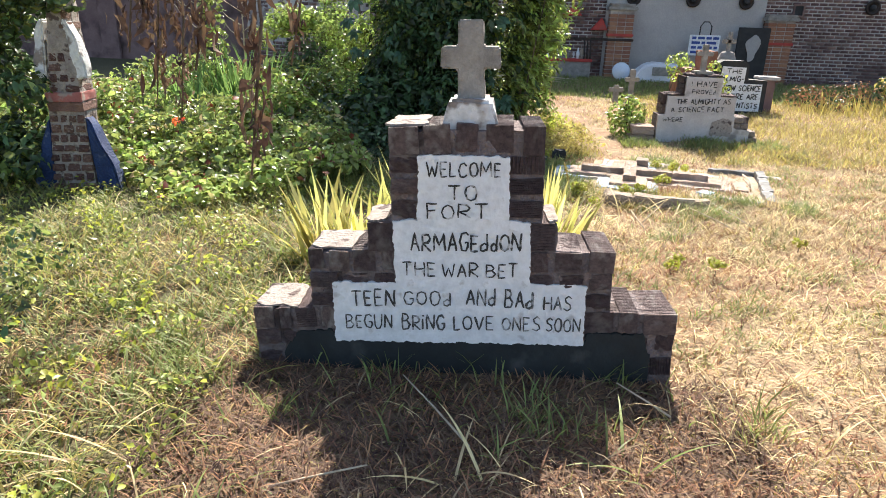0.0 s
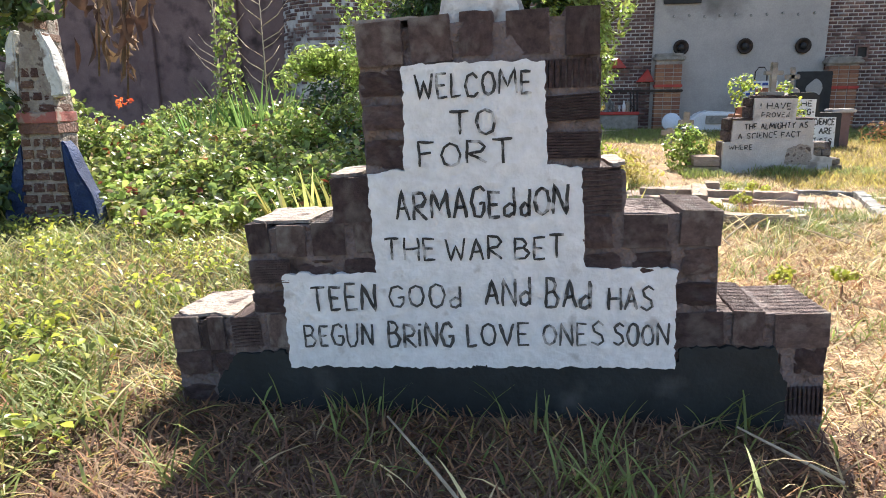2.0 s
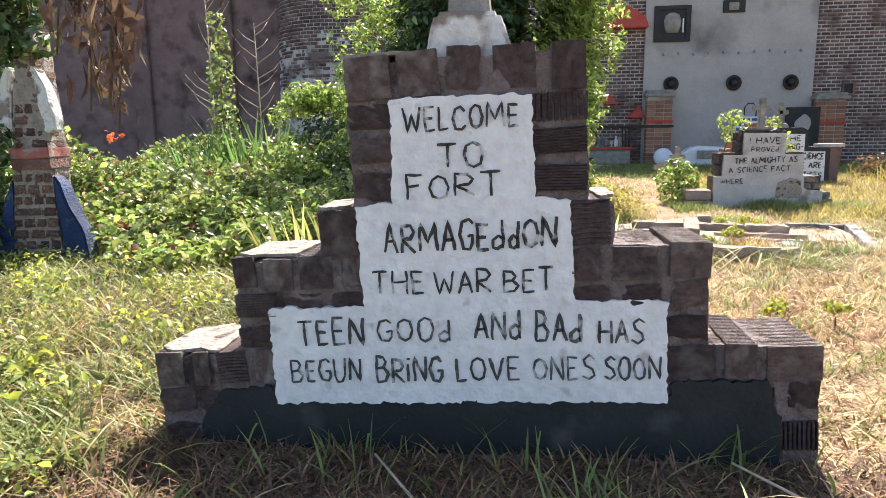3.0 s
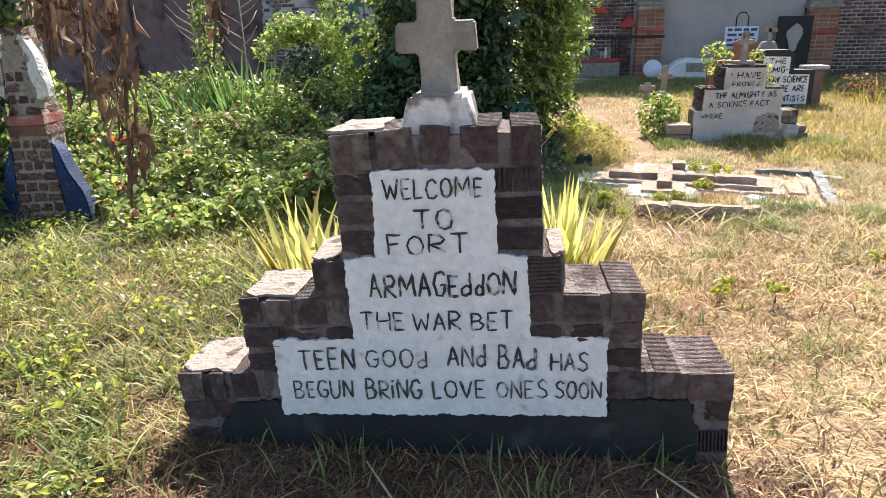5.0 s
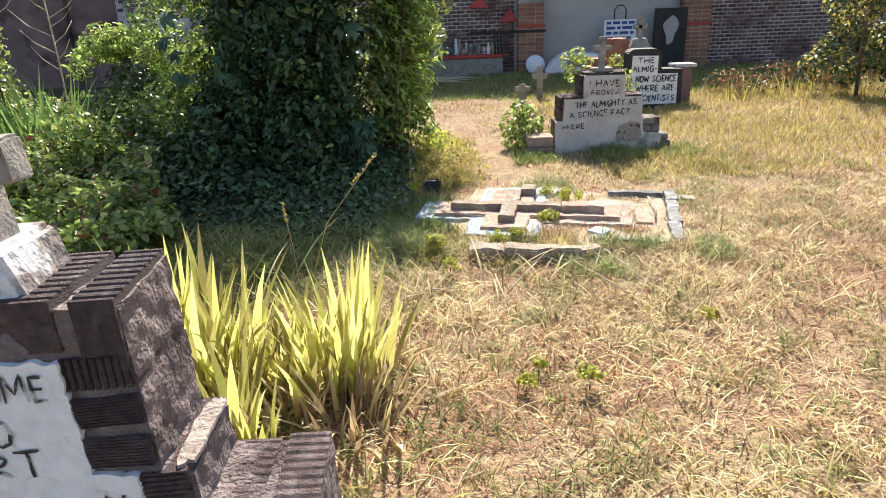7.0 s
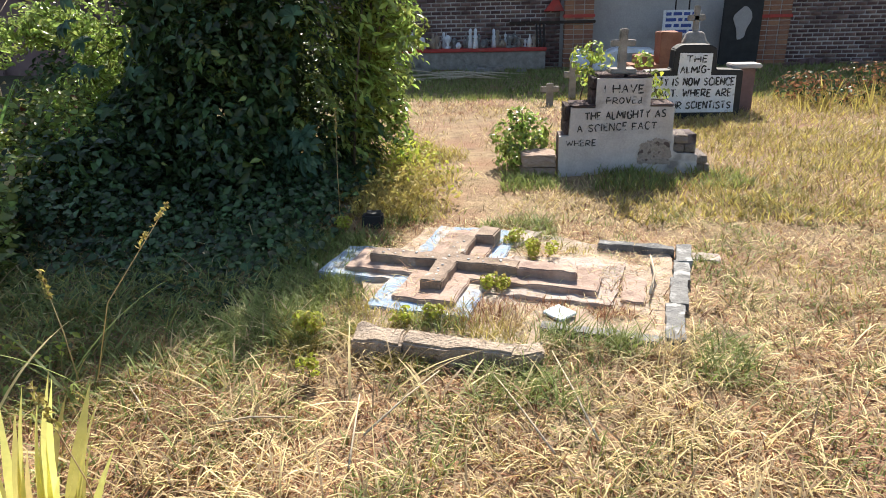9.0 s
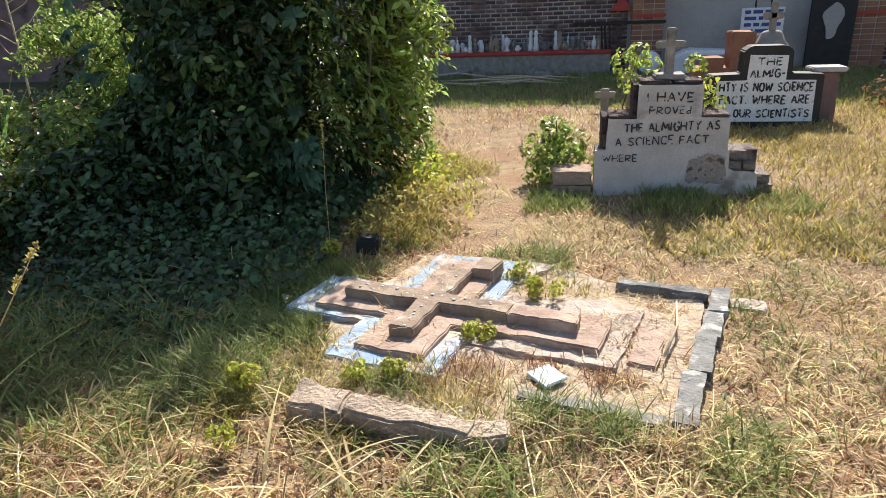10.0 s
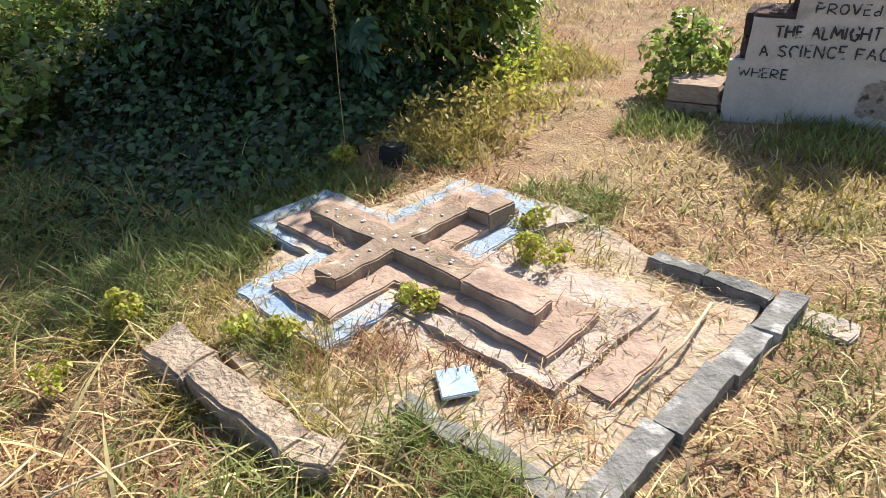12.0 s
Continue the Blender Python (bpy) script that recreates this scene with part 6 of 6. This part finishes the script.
    # fringes round the stones
    fr = lambda x, y: ((y > 2.25) & (y < 2.72)) * (0.02 + 0.35 * (patches(x * 2.6, y * 2) > 0.78))
    lawn("fringe_grass", scatter(6000, -0.6, 1.9, 2.2, 2.75, fr), 0.17, 0.007, 0.6, M_GRASS, "green grass against the headstone's foot", 0.8, 3)
    lawn("fringe_grass", scatter(3500, 2.4, 4.4, 8.3, 8.85, lambda x, y: patches(x * 3, y)), 0.12, 0.008, 0.6, M_GRASS, "grass against the cream headstone's foot", 0.8, 3)
    lawn("fringe_grass", scatter(4500, 0.9, 3.6, 4.7, 5.75, lambda x, y: 0.2 + 0.8 * (patches(x * 1.6, y + 2) > 0.55)), 0.19, 0.0065, 1.15, M_STRAW, "long dry grass against the grave kerb", 0.8, 3)
    lawn("fringe_grass", scatter(9000, -0.6, 2.6, 3.6, 5.6, lambda x, y: patches(x * 1.3, y + 4, 1.7)), 0.1, 0.006, 1.2, M_RUSSET, "russet dead grass before the grave", 0.8, 3)
    lawn("fringe_grass", scatter(9000, -0.6, 3.2, 3.4, 5.6, lambda x, y: (patches(x * 1.3 + 2, y + 1, 2.6) > 0.58) * 0.9), 0.11, 0.006, 0.9, M_GRASS, "green grass patches before the grave", 0.9, 3)
    lawn("fringe_grass", scatter(3000, 2.3, 3.5, 5.25, 5.85, lambda x, y: (patches(x * 2, y * 2) > 0.5) * 0.8), 0.16, 0.006, 0.9, M_GRASS, "green grass against the grave kerb", 0.8, 3)
    lawn("bush_grass", scatter(26000, -1.4, 1.75, 5.0, 7.4, lambda x, y: np.clip((6.9 - y) / 1.2, 0.06, 0.85) * np.clip((1.75 - x) / 0.6, 0, 1) * np.clip((y - 5.0) / 0.8, 0, 1)), 0.13, 0.0065, 0.95, M_GRASS, "shaded green grass beside the bush", 0.9, 3)
    lawn("yellow_weeds", scatter(9000, 1.1, 2.1, 7.5, 10.0, lambda x, y: np.clip(1.2 - np.abs(x - 1.55) * 2.2, 0, 1) * (patches(x * 2, y * 2) > 0.4)), 0.15, 0.008, 0.8, M_OLIVE, "yellow-green weeds at the bush's edge", 0.9, 3)
    lawn("grave_tufts", scatter(12000, 1.35, 2.5, 5.55, 6.2, lambda x, y: (patches(x * 4, y * 4) > 0.6) * np.clip((6.15 - y) * 3, 0, 1)), 0.1, 0.005, 0.7, M_OLIVE, "small grass tufts at the grave's broken front", 0.9, 3)
    lawn("grave_edge_grass", scatter(6000, 1.1, 1.75, 5.7, 7.2, lambda x, y: 0.9 * np.clip((1.75 - x) * 3, 0, 1)), 0.15, 0.006, 0.8, M_GRASS, "green grass over the grave's edge", 0.9, 3)
    lawn("grave_edge_grass", scatter(5000, 1.5, 3.3, 6.95, 7.5, lambda x, y: (patches(x * 2, y * 2) > 0.45) * 0.9), 0.11, 0.006, 0.8, M_GRASS, "short green grass behind the grave", 0.9, 3)
    for x, y, m, r in ((1.62, 8.6, 420, 0.3), (1.75, 8.0, 420, 0.3), (1.5, 9.3, 300, 0.25), (1.55, 7.7, 200, 0.2)):
        xy = np.stack([rng.normal(x, r * 0.5, m), rng.normal(y, r * 0.7, m)], 1)
        z = rng.uniform(0.02, 0.3, m) * np.exp(-((xy[:, 0] - x) / r) ** 2)
        w = put("yellow_weed", leaves("yellow_weed", np.column_stack([xy, z + 0.02]), rng.normal(size=(m, 3)) + np.array([0, 0, 0.8]), rng.uniform(0.02, 0.06, m), 0.45), M_YELLOW if y > 8.3 else M_OLIVE)
        tagged(w, "golden yellow-green weeds at the bush's foot", "weeds", kind="stuff")
    # tufts in the broken front of the grave bed
    for x, y, m, h, mt in ((1.98, 5.95, 90, 0.09, M_OLIVE), (2.16, 5.88, 110, 0.11, M_GRASS), (2.3, 5.95, 80, 0.1, M_RUSSET), (2.42, 6.05, 120, 0.12, M_RUSSET), (1.85, 6.0, 70, 0.08, M_STRAW), (2.66, 6.1, 120, 0.07, M_RUSSET), (2.95, 6.05, 130, 0.07, M_RUSSET), (3.05, 6.3, 60, 0.06, M_STRAW), (2.55, 6.95, 120, 0.08, M_GRASS), (2.02, 5.92, 160, 0.1, M_GRASS), (2.2, 6.0, 130, 0.12, M_OLIVE), (2.45, 5.92, 150, 0.13, M_STRAW), (2.35, 5.8, 120, 0.14, M_OLIVE), (1.62, 6.2, 160, 0.13, M_GRASS), (1.5, 6.35, 140, 0.12, M_GRASS), (1.7, 6.05, 140, 0.1, M_OLIVE), (1.95, 6.75, 60, 0.05, M_OLIVE), (2.42, 6.7, 70, 0.05, M_RUSSET), (2.95, 6.35, 90, 0.06, M_RUSSET), (2.85, 6.9, 110, 0.06, M_OLIVE), (2.7, 5.78, 200, 0.15, M_GRASS), (2.95, 5.72, 240, 0.15, M_GRASS), (3.15, 5.68, 160, 0.13, M_STRAW)):
        xy = np.stack([rng.normal(x, 0.06, m), rng.normal(y, 0.045, m)], 1)
        me = blades("grave_tuft", xy, h * rng.uniform(0.5, 1.2, m), rng.uniform(0.003, 0.006, m), rng.uniform(0.2, 1.2, m), 0.9, base=np.full(m, 0.03), steps=3)
        tagged(put("grave_tuft", me, mt), "small grass tuft in the grave bed", "grass", kind="stuff")
    # straw drifted over the grave
    n = 14000
    u, v = rng.uniform(-0.6, 1.12, n), rng.uniform(-0.7, 0.84, n)
    keep = rng.uniform(size=n) < np.clip(patches(u * 4 + 2, v * 5, 1.0) * 1.2 - 0.25, 0.05, 1)
    u, v = u[keep], v[keep]
    cross = ((np.abs(v - 0.07) < 0.065) & (u > -0.57) & (u < 0.63)) | ((np.abs(u + 0.09) < 0.07) & (v > -0.28) & (v < 0.47))
    mid = ((v > -0.09) & (v < 0.235) & (u > -0.68) & (u < 0.75)) | ((u > -0.275) & (u < 0.08) & (v > -0.395) & (v < 0.67))
    low = ((v > -0.17) & (v < 0.42) & (u > -0.83) & (u < 0.86)) | ((u > -0.39) & (u < 0.18) & (v > -0.485) & (v < 0.8))
    base = np.where(cross, 0.122, np.where(mid, 0.074, np.where(low, 0.048, 0.024))) + 0.004
    sparse = rng.uniform(size=len(u)) < np.where(cross, 0.05, np.where(mid, 0.3, np.where(low, 0.45, 1.0)))
    u, v, base = u[sparse], v[sparse], base[sparse]
    c, s = math.cos(radians(-12.5)), math.sin(radians(-12.5))
    xy = np.stack([2.2 + u * c - v * s, 6.45 + u * s + v * c], 1)
    k = len(xy)
    for nm, mt, lo, hi in (("drifted_straw", M_STRAW, 0.0, 0.62), ("drifted_dead_grass", M_RUSSET, 0.62, 0.9), ("grave_grass", M_GRASS, 0.9, 1.0)):
        pick = np.arange(int(k * lo), int(k * hi))
        m = len(pick)
        me = blades(nm, xy[pick], 0.03 + 0.1 * rng.uniform(0, 1, m) ** 2, rng.uniform(0.0025, 0.005, m), rng.uniform(0.9, 1.5, m), 0.7, base=base[pick], steps=3)
        tagged(put(nm, me, mt), "dry grass drifted over the flat grave", "grass", kind="stuff")


build_grass()
